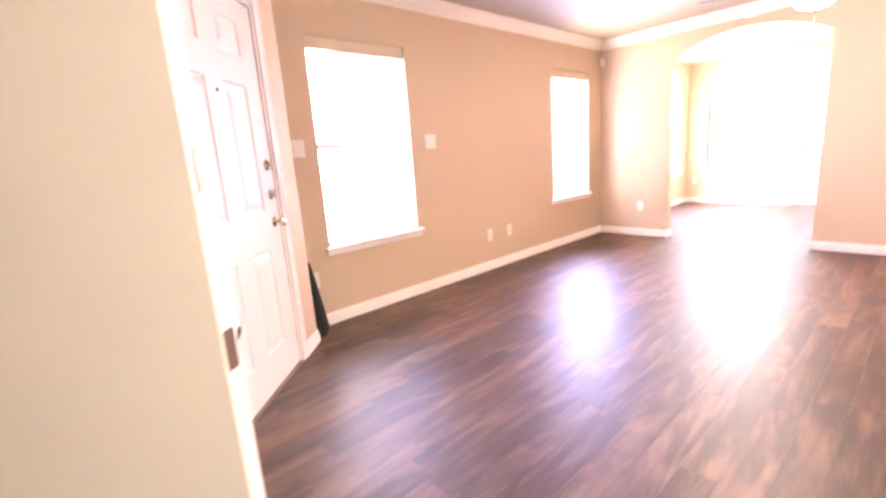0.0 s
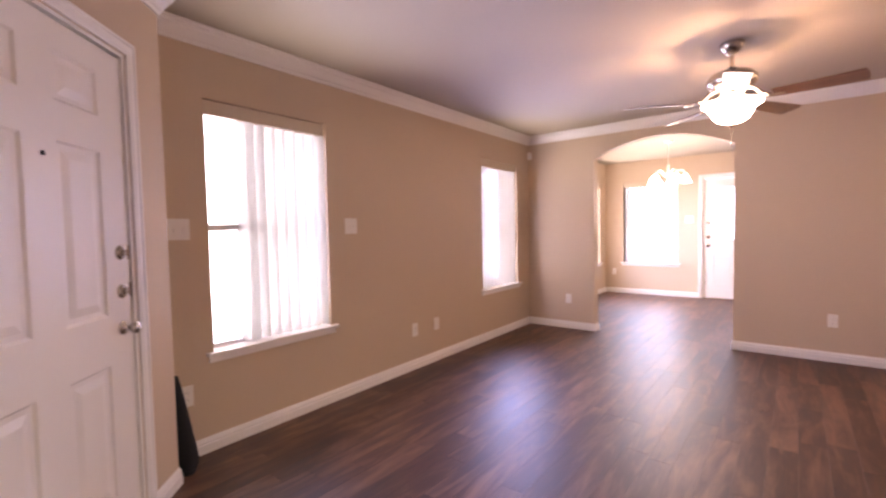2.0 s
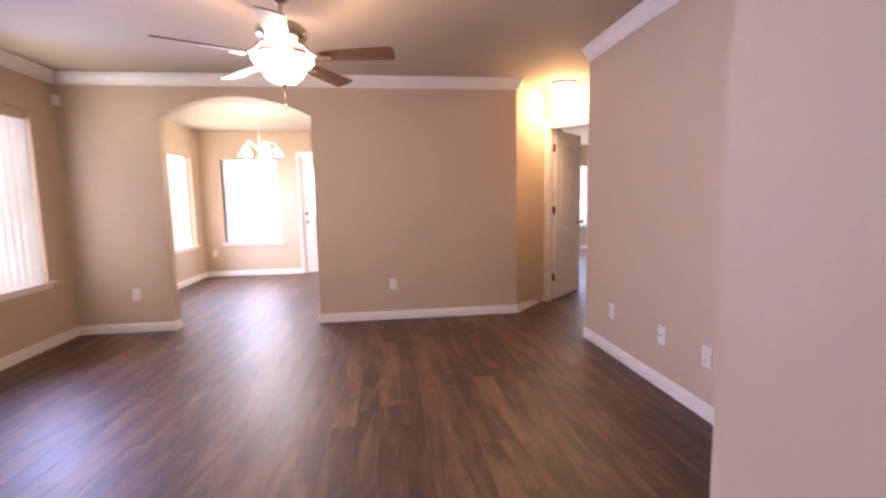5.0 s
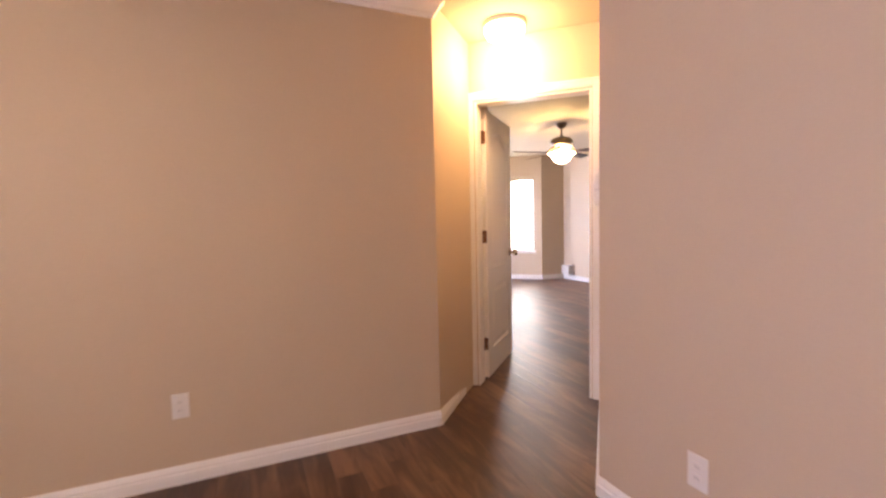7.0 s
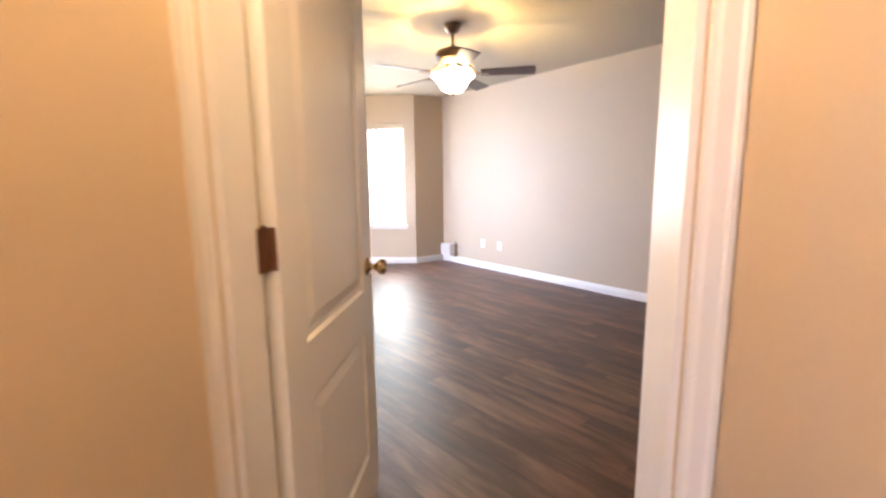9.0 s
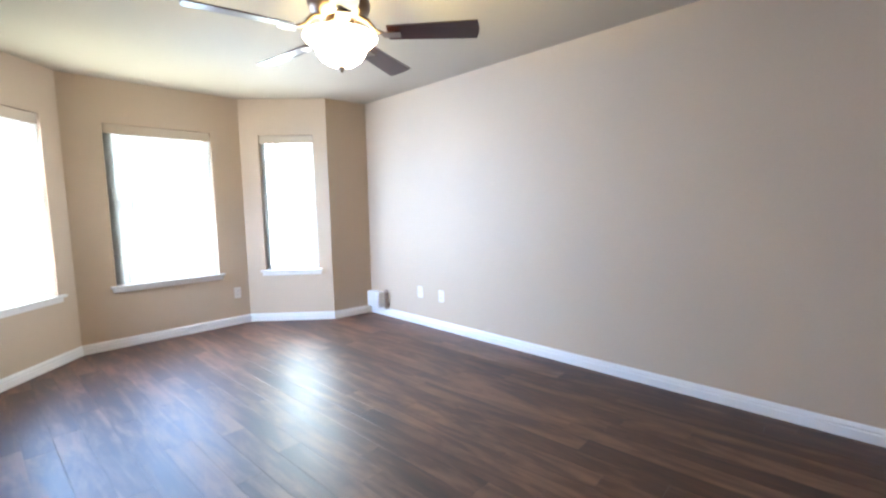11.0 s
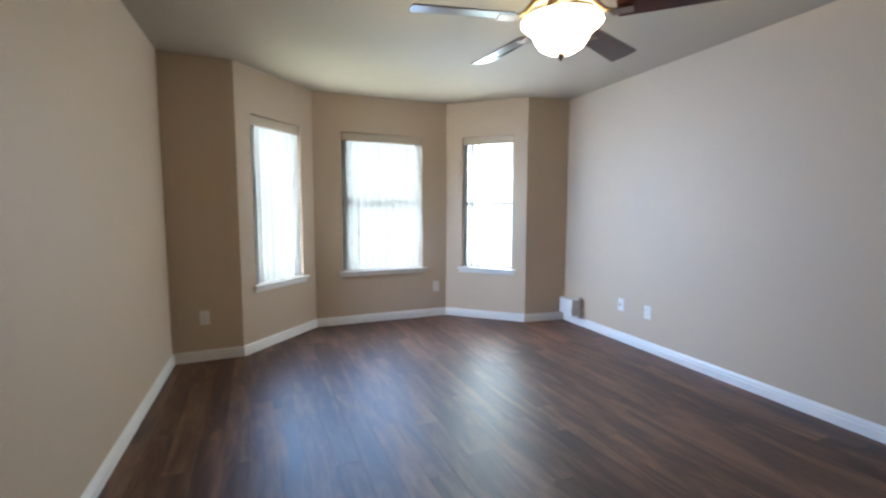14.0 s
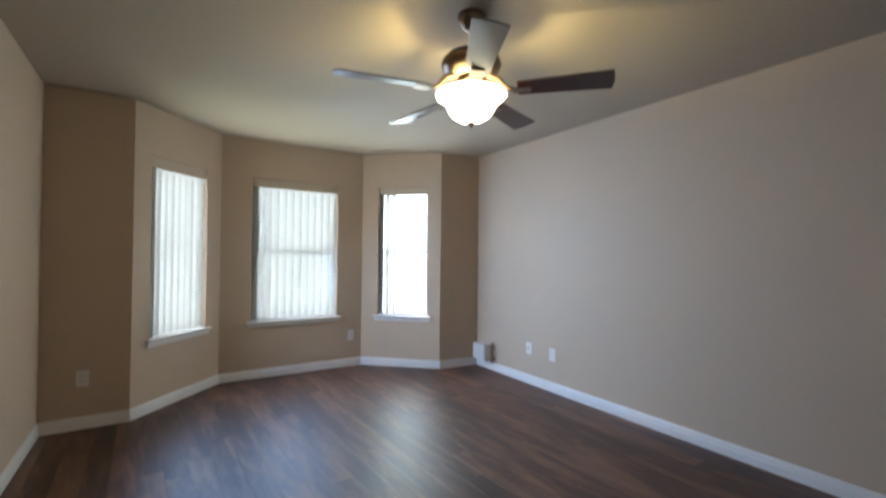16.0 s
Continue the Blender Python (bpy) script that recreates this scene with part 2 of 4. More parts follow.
def on(a, b, s, z=0.0, d=0.0):
    """Pose on the wall from a to b: x along it, -y into the room, z up; s along, d into the room."""
    v = Vector(b) - Vector(a)
    v.normalize()
    p = Vector(a) + v * s + Vector((v.y, -v.x)) * d
    return pose(p.x, p.y, z, 0, 0, math.degrees(math.atan2(v.y, v.x)))


def wall(name, a, b, openings=(), th=0.12, label="tan painted drywall wall with light orange-peel texture", h=CEIL, z_from=0.0):
    v = Vector(b) - Vector(a)
    ln = v.length
    xs = sorted({0.0, ln, *[o for op in openings for o in op[:2]]})
    zs = sorted({z_from, h, *[o for op in openings for o in op[2:4]]})
    bm = bmesh.new()
    for x0, x1 in zip(xs, xs[1:]):
        for z0, z1 in zip(zs, zs[1:]):
            cx, cz = (x0 + x1) / 2, (z0 + z1) / 2
            if not any(o[0] < cx < o[1] and o[2] < cz < o[3] for o in openings):
                box(bm, x0, x1, 0, th, z0, z1)
    bmesh.ops.remove_doubles(bm, verts=bm.verts, dist=1e-5)
    seen = {}
    for f in bm.faces:
        seen.setdefault(tuple(round(c, 4) for c in f.calc_center_median()), []).append(f)
    dead = [f for fs in seen.values() if len(fs) > 1 for f in fs]
    bmesh.ops.delete(bm, geom=dead, context="FACES")
    ob = link(name, bm, M_WALL)
    ob.matrix_world = on(a, b, 0)
    return tagged(ob, label, "wall", kind="structure")


# ---------------------------------------------------------------- plan
BY = 5.515
LIV_SW, LIV_NW = (-2.655, 1.116), (-2.752, BY)
BW_END = (1.59, BY)
RW_END = (1.942, 4.595)
BAR = (0.85, 1.71)
HALL_L, HALL_R, HALL_N = -2.795, -1.888, 5.695
DOOR0, DOOR1 = -2.738, -1.95
B0, B1, B2, B3, B4, B5 = (2.522, 10.278), (3.044, 10.282), (3.735, 10.992), (5.224, 10.967), (5.888, 10.31), (6.377, 10.247)
BL_S, BR_S = (2.42, 6.344), (6.11, 4.6)
DIN_L, DIN_F = -2.87, 8.87
WZ0, WZ1 = 0.565, 2.053
W_LEFT, W_BACK = (LIV_SW, LIV_NW), (LIV_NW, BW_END)
W_RIGHT = (RW_END, (1.955, 1.71))
W_BAR = (BAR, (0.85, -1.6))
W_ENTRY = (Q(-1.2), Q(2.455))
W_HALLR = (S(HALL_R, HALL_N), RW_END)
W_DOOR = (S(HALL_L, HALL_N), S(-0.69, HALL_N))
W_DINL, W_DINF = ((DIN_L, BY + 0.12), (DIN_L, DIN_F)), ((DIN_L, DIN_F), (0.75, DIN_F))
W_BL, W_BR = (BL_S, B0), (B5, BR_S)

y0 = LIV_SW[1]
WIN1 = (1.41 - y0, 2.265 - y0)
WIN2 = (4.37 - y0, 5.195 - y0)
wall("wall_living_left", *W_LEFT, [(*WIN1, WZ0, WZ1), (*WIN2, WZ0, WZ1)])
wall("wall_entry_return", Q(2.455), LIV_SW, th=0.3)
FD0, FD1 = 1.235 + 1.2, 2.165 + 1.2
CD0, CD1 = -0.47 + 1.2, 0.275 + 1.2
wall("wall_entry", *W_ENTRY, [(FD0, FD1, 0, 2.035), (CD0, CD1, 0, 2.035)])
wall("wall_entry_end", (0.85, -1.6), (Q(-1.2)[0], -1.6))
wall("wall_entry_side", (Q(-1.2)[0], -1.6), Q(-1.2))
wall("wall_bar", *W_BAR, [(0.555, 2.6, 0.932, 2.06)], th=0.14)
wall("wall_bar_return", (1.955, 1.71), (0.99, 1.71))
wall("wall_living_right", *W_RIGHT)
wall("wall_kitchen_far", (2.6, 1.59), (2.6, -1.6))
wall("wall_kitchen_side", (2.6, -1.6), (0.99, -1.6))
wall("wall_kitchen_back", (2.075, 1.59), (2.6, 1.59), th=0.12)
wall("wall_hall_left", BW_END, BL_S)
wall("wall_hall_right", *W_HALLR)
wall("wall_bedroom_door", *W_DOOR, [(DOOR0 - HALL_L, DOOR1 - HALL_L, 0, 2.04)])
wall("wall_bedroom_left", *W_BL)
wall("wall_bay_nib_left", B0, B1)
BAYL, BAYM, BAYR = (0.168, 0.80), (0.29, 1.19), (0.195, 0.785)
wall("wall_bay_left", B1, B2, [(*BAYL, WZ0, WZ1)])
wall("wall_bay_middle", B2, B3, [(*BAYM, WZ0, WZ1)])
wall("wall_bay_right", B3, B4, [(*BAYR, WZ0, WZ1)])
wall("wall_bay_nib_right", B4, B5)
wall("wall_bedroom_right", *W_BR)
wall("wall_bedroom_rear", BR_S, (3.5, 4.6))
wall("wall_dining_left", *W_DINL, [(2.06, 2.93, WZ0, WZ1)])
DD0 = 1.63
wall("wall_dining_far", *W_DINF, [(0.33, 1.25, WZ0, WZ1), (DD0, DD0 + 0.86, 0, 2.04)])
wall("wall_dining_right", (0.75, DIN_F), (0.75, BY + 0.12))
wall("wall_closet_back", Q(-0.60, -1.55), Q(0.33, -1.55))
wall("wall_closet_side", Q(0.33, -1.55), Q(0.33, -1.05))
wall("wall_closet_end", Q(-0.60, -1.05), Q(-0.60, -1.55))


def arched_wall():
    x0, x1, x2, x3 = DIN_L - 0.12, -1.885, -0.48, BW_END[0]
    spring, peak, th = 2.06, 2.245, 0.12
    bm = bmesh.new()
    box(bm, x0, x1, 0, th, 0, CEIL)
    box(bm, x2, x3, 0, th, 0, CEIL)
    half, rise = (x2 - x1) / 2, peak - spring
    rad = (half * half + rise * rise) / (2 * rise)
    cx, cz = (x1 + x2) / 2, peak - rad
    n = 28
    arc = []
    for k in range(n + 1):
        x = x1 + (x2 - x1) * k / n
        arc.append((x, cz + math.sqrt(rad * rad - (x - cx) ** 2)))
    rows = [[bm.verts.new((x, y, z)) for (x, z) in arc] + [bm.verts.new((x, y, CEIL)) for (x, z) in arc] for y in (0, th)]
    m = n + 1
    for k in range(n):
        for r in rows:
            bm.faces.new((r[k], r[k + 1], r[m + k + 1], r[m + k]))
        bm.faces.new((rows[0][k], rows[1][k], rows[1][k + 1], rows[0][k + 1]))
    ob = link("wall_living_back", bm, M_WALL)
    ob.location = (0, BY, 0)
    return tagged(ob, "tan painted drywall wall with a segmental arched opening", "wall", kind="structure")


arched_wall()

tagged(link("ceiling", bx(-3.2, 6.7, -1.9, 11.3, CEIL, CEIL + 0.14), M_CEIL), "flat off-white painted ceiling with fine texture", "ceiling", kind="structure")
floor = tagged(link("floor", bx(-3.1, 6.6, -1.8, 11.15, -0.14, -0.012), M_SUB), "dark brown wood-look plank floor", "floor", kind="structure")
tagged(link("ground", bx(-3000, 3000, -3000, 3000, -0.6, -0.15), M_GRASS), "mown green lawn around the house", "ground", kind="structure")

BASE = [(0, 0), (0.015, 0), (0.015, 0.050), (0.009, 0.056), (0.013, 0.064), (0.008, 0.078), (0.003, 0.088), (0, 0.088)]
CROWN = [(0, -0.10), (0.010, -0.10), (0.014, -0.085), (0.026, -0.074), (0.048, -0.036), (0.062, -0.026), (0.066, -0.014), (0.078, -0.010), (0.078, 0), (0, 0)]
SIDE = HALL_N + 0.12
for pts in (
    [LIV_SW, LIV_NW, (-1.885, BY), (-1.885, BY + 0.12), (DIN_L, BY + 0.12), (DIN_L, DIN_F), (DIN_L + DD0 - 0.06, DIN_F)],
    [(0.75, BY + 0.12), (-0.48, BY + 0.12), (-0.48, BY), BW_END, S(HALL_L, HALL_N - 0.016)],
    [S(HALL_R, HALL_N - 0.016), RW_END, (1.955, 1.71), BAR, (0.85, -1.6)],
    [Q(0.34), Q(1.175)],
    [Q(2.226), Q(2.455), LIV_SW],
    [S(HALL_L, SIDE + 0.1), BL_S, B0, B1, B2, B3, B4, B5, BR_S],
):
    tagged(link("baseboard", sweep(pts, BASE), M_TRIM), "white painted moulded baseboard along the floor", "baseboard", kind="structure")
for pts in (
    [Q(-1.2), Q(2.455), LIV_SW, LIV_NW, BW_END, S(HALL_L, 5.06)],
    [RW_END, (1.955, 1.71), BAR, (0.85, -1.6)],
):
    tagged(link("trim", sweep(pts, CROWN, CEIL - 0.001), M_TRIM), "white painted crown moulding under the ceiling", "crown moulding", kind="structure")

# ---------------------------------------------------------------- windows and blinds


def daylight(at, to, width, height, watts, hue, spread=180):
    lm = bpy.data.lights.new("daylight", "AREA")
    lm.shape, lm.size, lm.size_y, lm.energy, lm.color = "RECTANGLE", width, height, watts, hue
    lm.spread = radians(spread)
    new("daylight", lm).matrix_world = look(at, to)


def window(name, a, b, s0, s1, slats, outside, inward, hue=DAY, dip=0.2, aim=0.0, bounce=0.3, beyond=0.24, z0=WZ0, z1=WZ1):
    """A white single-hung window in a drywall opening, with its stool, a vertical blind and the daylight outside."""
    w, h = s1 - s0, z1 - z0
    m = on(a, b, s0, z0)
    win = thing(name, m, "white vinyl single-hung window with painted stool", "window", kind="structure")
    fr = bmesh.new()
    for x0, x1, zz0, zz1 in ((0.002, 0.04, 0.002, h - 0.002), (w - 0.04, w - 0.002, 0.002, h - 0.002), (0.04, w - 0.04, 0.002, 0.04), (0.04, w - 0.04, h - 0.04, h - 0.002)):
        box(fr, x0, x1, 0.075, 0.115, zz0, zz1, 0.003)
    part("window_frame", fr, M_VINYL, win)
    part("meeting_rail", bx(0.04, w - 0.04, 0.078, 0.108, h * 0.5 - 0.02, h * 0.5 + 0.02, bevel=0.003), M_VINYL, win)
    for zz0, zz1, y in ((0.04, h * 0.5 - 0.02, 0.086), (h * 0.5 + 0.02, h - 0.04, 0.098)):
        p = part("pane", bx(0.04, w - 0.04, y, y + 0.004, zz0, zz1), M_GLASS, win)
        p.visible_shadow = False
    sl = bx(-0.045, w + 0.045, -0.042, -0.002, -0.006, 0.016, bevel=0.006)
    box(sl, 0.003, w - 0.003, -0.002, 0.075, -0.006, 0.016)
    part("window_sill", sl, M_TRIM, win)
    part("apron", bx(-0.03, w + 0.03, -0.016, -0.002, -0.046, -0.008, bevel=0.003), M_TRIM, win)
    bl = thing("vertical_blind", m, slats[3], "window blind", "vertical blinds")
    part("headrail", bx(0.006, w - 0.006, 0.014, 0.066, h - 0.086, h - 0.003, bevel=0.004), M_IVORY, bl, "ivory plastic valance")
    sm = None
    u0, u1, turn, _, stack = slats
    n = max(2, round((u1 - u0) * w / 0.078))
    rail = [((u0 + (u1 - u0) * (k + 0.5) / n) * w, turn) for k in range(n)]
    rail += [(u0 * w - 0.012 - 0.022 * k, -76) for k in range(stack)]
    for x, turned in rail:
        if sm is None:
            bm = bmesh.new()
            seg = 4
            rows = []
            for j in range(seg + 1):
                xx = -0.0445 + 0.089 * j / seg
                yy = 0.006 * (1 - (2 * j / seg - 1) ** 2)
                rows.append([bm.verts.new((xx, yy + dy, zz)) for dy in (-0.0006, 0.0006) for zz in (0.022, h - 0.086)])
            for r, q in zip(rows, rows[1:]):
                for i, j in ((0, 1), (1, 3), (3, 2), (2, 0)):
                    bm.faces.new((r[i], r[j], q[j], q[i]))
            bm.faces.new((rows[0][0], rows[0][1], rows[0][3], rows[0][2]))
            bm.faces.new((rows[-1][0], rows[-1][2], rows[-1][3], rows[-1][1]))
            o = part("slat", bm, M_SLAT, bl)
            sm = o.data
        else:
            o = new("slat", sm)
            o.parent = bl
        o.matrix_local = pose(x, 0.044, 0, 0, 0, turned + random.uniform(-5, 5))
    # sky and bright ground outside, seen behind the slats
    daylight(m @ Vector((w / 2, 0.20, h / 2)), m @ Vector((w / 2, -0.80, h / 2)), w + 2 * beyond, h + 0.6, outside * (w + 2 * beyond) * (h + 0.6), OUTSIDE)
    # their light in the opening: from the sky downwards, off the ground upwards
    deep = 0.006 + 0.5 * abs(dip)
    daylight(m @ Vector((w / 2, -deep, h * 0.52)), m @ Vector((w / 2 + aim, -deep - 1, h * 0.52 - dip)), w - 0.05, 1.15, inward, hue, 125)
    daylight(m @ Vector((w / 2, -0.12, h - 0.34)), m @ Vector((w / 2, -1.12, h + 0.36)), w - 0.05, 0.32, inward * bounce, GROUNDLIGHT, 125)
    return win


OPENB = "white vertical blind drawn partly aside with slats turned open"
SHUTB = "white vertical blind hanging across the window, slats half closed"
window("window_1", *W_LEFT, *WIN1, (0.36, 1.0, -38, OPENB, 4), 15, 7, VIOLET, dip=0, aim=0.1, bounce=0.16, beyond=0.6)
window("window_2", *W_LEFT, *WIN2, (0.02, 0.98, -30, SHUTB, 0), 13, 20, VIOLET, dip=0, aim=-0.75, bounce=0.09, beyond=0.6)
window("window_3", *W_DINL, 2.06, 2.93, (0.0, 0.5, -60, OPENB, 0), 14, 20, dip=0.5, bounce=0.1)
window("window_4", *W_DINF, 0.33, 1.25, (0.05, 0.52, -42, OPENB, 2), 9, 6, dip=0.4)
window("window_5", B1, B2, *BAYL, (0.06, 0.99, -36, SHUTB, 2), 30, 18, SKYBLUE, dip=0.45, aim=0.08, bounce=0.11)
window("window_6", B2, B3, *BAYM, (0.13, 1.0, -26, SHUTB, 5), 27, 11, SKYBLUE, aim=0.35, bounce=0.16)
window("window_7", B3, B4, *BAYR, (0.11, 0.36, -35, OPENB, 2), 24, 2.6, LEAFLIGHT)

# ---------------------------------------------------------------- doors


def panel_face(bm, w, h, panels, y, sign):
    """One face of a panelled leaf at depth y; sign -1 faces -y. Panels: (x0, x1, z0, z1, rise)."""
    xs = sorted({0.0, w, *[v for p in panels for v in p[:2]]})
    zs = sorted({0.0, h, *[v for p in panels for v in p[2:4]]})
    for x0, x1 in zip(xs, xs[1:]):
        for z0, z1 in zip(zs, zs[1:]):
            cx, cz = (x0 + x1) / 2, (z0 + z1) / 2
            if any(p[0] < cx < p[1] and p[2] < cz < p[3] for p in panels):
                continue
            bm.faces.new([bm.verts.new(c) for c in ((x0, y, z0), (x1, y, z0), (x1, y, z1), (x0, y, z1))])
    for x0, x1, z0, z1, rise in panels:
        n = 14 if rise else 1

        def outline(i):
            pts = [(x0 + i, z0 + i), (x1 - i, z0 + i)]
            for k in range(n + 1):
                u = k / n
                x = (x1 - i) + (x0 + i - x1 + i) * u
                c = math.cos((u - 0.5) * 2 * math.pi) * 0.5 + 0.5
                pts.append((x, z1 - i - rise * (1 - c)))
            return pts
        rings = []
        for i, dep in ((0, 0), (0.010, 0.008), (0.028, 0.009), (0.058, 0.002)):
            rings.append([bm.verts.new((x, y - sign * dep, z)) for x, z in outline(i)])
        for a, b in zip(rings, rings[1:]):
            for k in range(len(a)):
                j = (k + 1) % len(a)
                bm.faces.new((a[k], a[j], b[j], b[k]))
        bm.faces.new(rings[-1])
        if rise:
            top = rings[0][2:]
            up = [bm.verts.new((v.co.x, y, z1)) for v in top]
            for k in range(n):
                if (top[k].co.z < z1 - 1e-4) or (top[k + 1].co.z < z1 - 1e-4):
                    bm.faces.new((top[k], top[k + 1], up[k + 1], up[k]))


def leaf_mesh(w, h, panels, th=0.035):
    bm = bmesh.new()
    panel_face(bm, w, h, panels, 0, -1)
    panel_face(bm, w, h, panels, th, 1)
    for c in (((0, 0, 0), (0, th, 0), (0, th, h), (0, 0, h)), ((w, 0, 0), (w, th, 0), (w, th, h), (w, 0, h)),
              ((0, 0, 0), (w, 0, 0), (w, th, 0), (0, th, 0)), ((0, 0, h), (w, 0, h), (w, th, h), (0, th, h))):
        bm.faces.new([bm.verts.new(v) for v in c])
    bmesh.ops.remove_doubles(bm, verts=bm.verts, dist=1e-5)
    return bm


def casing(name, a, b, s0, s1, z1, th=0.12, both=True, label="white painted moulded door casing and jamb"):
    """Door lining and casing on a wall opening."""
    t = thing(name, on(a, b, 0), label, "door frame", kind="structure")
    PRO = [(0.004, 0), (0.058, 0), (0.058, -0.016), (0.048, -0.016), (0.044, -0.012), (0.018, -0.012), (0.012, -0.009), (0.004, -0.009)]
    for side in ((0, 1), (th, -1))[:2 if both else 1]:
        bm = bmesh.new()
        rows = []
        for (px, pz, ox, oz) in ((s0, 0, -1, 0), (s0, z1, -1, 1), (s1, z1, 1, 1), (s1, 0, 1, 0)):
            rows.append([bm.verts.new((px + ox * u, side[0] + side[1] * v, pz + oz * u)) for u, v in PRO])
        for p, q in zip(rows, rows[1:]):
            for k in range(len(PRO)):
                j = (k + 1) % len(PRO)
                bm.faces.new((p[k], p[j], q[j], q[k]))
        bm.faces.new(rows[0])
        bm.faces.new(rows[-1])
        part("casing", bm, M_TRIM, t)
    jb = bmesh.new()
    box(jb, s0 + 0.001, s0 + 0.016, 0.001, th - 0.001, 0, z1 - 0.016)
    box(jb, s1 - 0.016, s1 - 0.001, 0.001, th - 0.001, 0, z1 - 0.016)
    box(jb, s0 + 0.001, s1 - 0.001, 0.001, th - 0.001, z1 - 0.016, z1 - 0.001)
    part("jamb", jb, M_TRIM, t)
    return t


def hinge(parent, x, y, z, label="worn brass hinge"):
    bm = bx(x - 0.004, x + 0.034, y - 0.0025, y, z - 0.045, z + 0.045, bevel=0.001)
    lathe([(0, -0.048), (0.006, -0.046), (0.006, 0.046), (0, 0.048)], 10, bm, Matrix.Translation((x, y - 0.006, z)))
    return part("hinge", bm, M_HINGE, parent, label)


def knob_mesh(y, sign):
    """Round door knob whose axis is y."""
    rot = Matrix.Rotation(radians(90 * -sign), 4, "X")
    pro = [(0, 0), (0.032, 0), (0.032, 0.004), (0.024, 0.008), (0.011, 0.014), (0.010, 0.03), (0.018, 0.036), (0.027, 0.046), (0.029, 0.056), (0.025, 0.066), (0.012, 0.071), (0, 0.072)]
    return lathe(pro, 24, None, Matrix.Translation((0, y, 0)) @ rot)


def front_door():
    a, b = W_ENTRY
    casing("door_1", a, b, FD0, FD1, 2.035)
    w = FD1 - FD0 - 0.038
    d = thing("front_door", on(a, b, FD0 + 0.019, 0.012, -0.012), "closed white six-panel front door with nickel locks", "door")
    P = []
    for x0, x1 in ((0.150, w / 2 - 0.072), (w / 2 + 0.072, w - 0.150)):
        for z0, z1 in ((0.205, 0.745), (0.94, 1.59), (1.725, 1.893)):
            P.append((x0, x1, z0, z1, 0))
    part("leaf", leaf_mesh(w, 1.998, P, 0.044), M_DOOR, d)
    for z in (1.19, 1.03):
        bm = lathe([(0, 0), (0.030, 0), (0.030, 0.006), (0.024, 0.012), (0.018, 0.014), (0, 0.015)], 24, None,
                   Matrix.Translation((w - 0.062, 0, z)) @ Matrix.Rotation(radians(90), 4, "X"))
        box(bm, w - 0.066, w - 0.058, -0.030, -0.014, z - 0.014, z + 0.014, 0.002)
        part("deadbolt", bm, M_NICKEL, d, "nickel deadbolt with thumb turn")
        part("strike_plate", bx(w - 0.008, w + 0.004, -0.003, -0.0005, z - 0.03, z + 0.03), M_HINGE, d)
    kb = knob_mesh(0, -1)
    bmesh.ops.transform(kb, matrix=Matrix.Translation((w - 0.062, 0, 0.877)) @ Matrix.Scale(0.9, 4), verts=kb.verts)
    part("door_knob", kb, M_NICKEL, d, "brushed nickel knob", True)
    part("peephole", lathe([(0, 0), (0.008, 0), (0.008, 0.004), (0.005, 0.005), (0, 0.003)], 14, None,
                           Matrix.Translation((w * 0.51, 0, 1.535)) @ Matrix.Rotation(radians(90), 4, "X")), M_DARKSLOT, d)
    for z in (0.22, 1.783):
        hinge(d, 0.0, -0.002, z)
    hs = bx(0.006, 0.022, -0.012, -0.002, 0.915, 1.04, bevel=0.003)
    tube([(0.014, -0.012, 1.03), (0.03, -0.03, 1.036), (0.06, -0.034, 1.033), (0.105, -0.028, 1.04)], 0.005, 8, hs)
    part("hinge_stop", hs, M_HINGE, d, "bronze hinge-side safety latch with a lever arm")
    th = bx(FD0 + 0.017, FD1 - 0.017, -0.01, 0.11, 0.0, 0.012, bevel=0.003)
    o = link("threshold", th, M_HINGE)
    o.matrix_world = on(a, b, 0)
    tagged(o, "low bronze metal door threshold", "threshold", kind="structure")


front_door()


def closet_door():
    a, b = W_ENTRY
    casing("door_2", a, b, CD0, CD1, 2.035)
    w = 0.745
    m = on(a, b, CD1 - 0.017, 0.012, 0.004) @ pose(0, 0, 0, 0, 0, -94)
    d = thing("closet_door", m, "open flush white closet door with a nickel knob", "door")
    part("leaf", bx(0, w, 0, 0.035, 0, 1.998, bevel=0.002), M_DOOR, d)
    for y, sg in ((0.035, 1),):
        kb = knob_mesh(0, sg)
        bmesh.ops.transform(kb, matrix=Matrix.Translation((w - 0.06, y, 0.935)), verts=kb.verts)
        part("door_knob", kb, M_NICKEL, d, "brushed nickel knob", True)
    part("latch_plate", bx(w - 0.0005, w + 0.0015, 0.010, 0.023, 1.15, 1.205, bevel=0.0004), M_HINGE, d, "worn metal latch plate")
    part("latch_plate", bx(w - 0.0005, w + 0.0015, 0.006, 0.027, 0.907, 0.964, bevel=0.0004), M_HINGE, d, "worn metal latch plate")
    for z in (0.2, 1.0, 1.8):
        hinge(d, 0.0, 0.0, z)


closet_door()


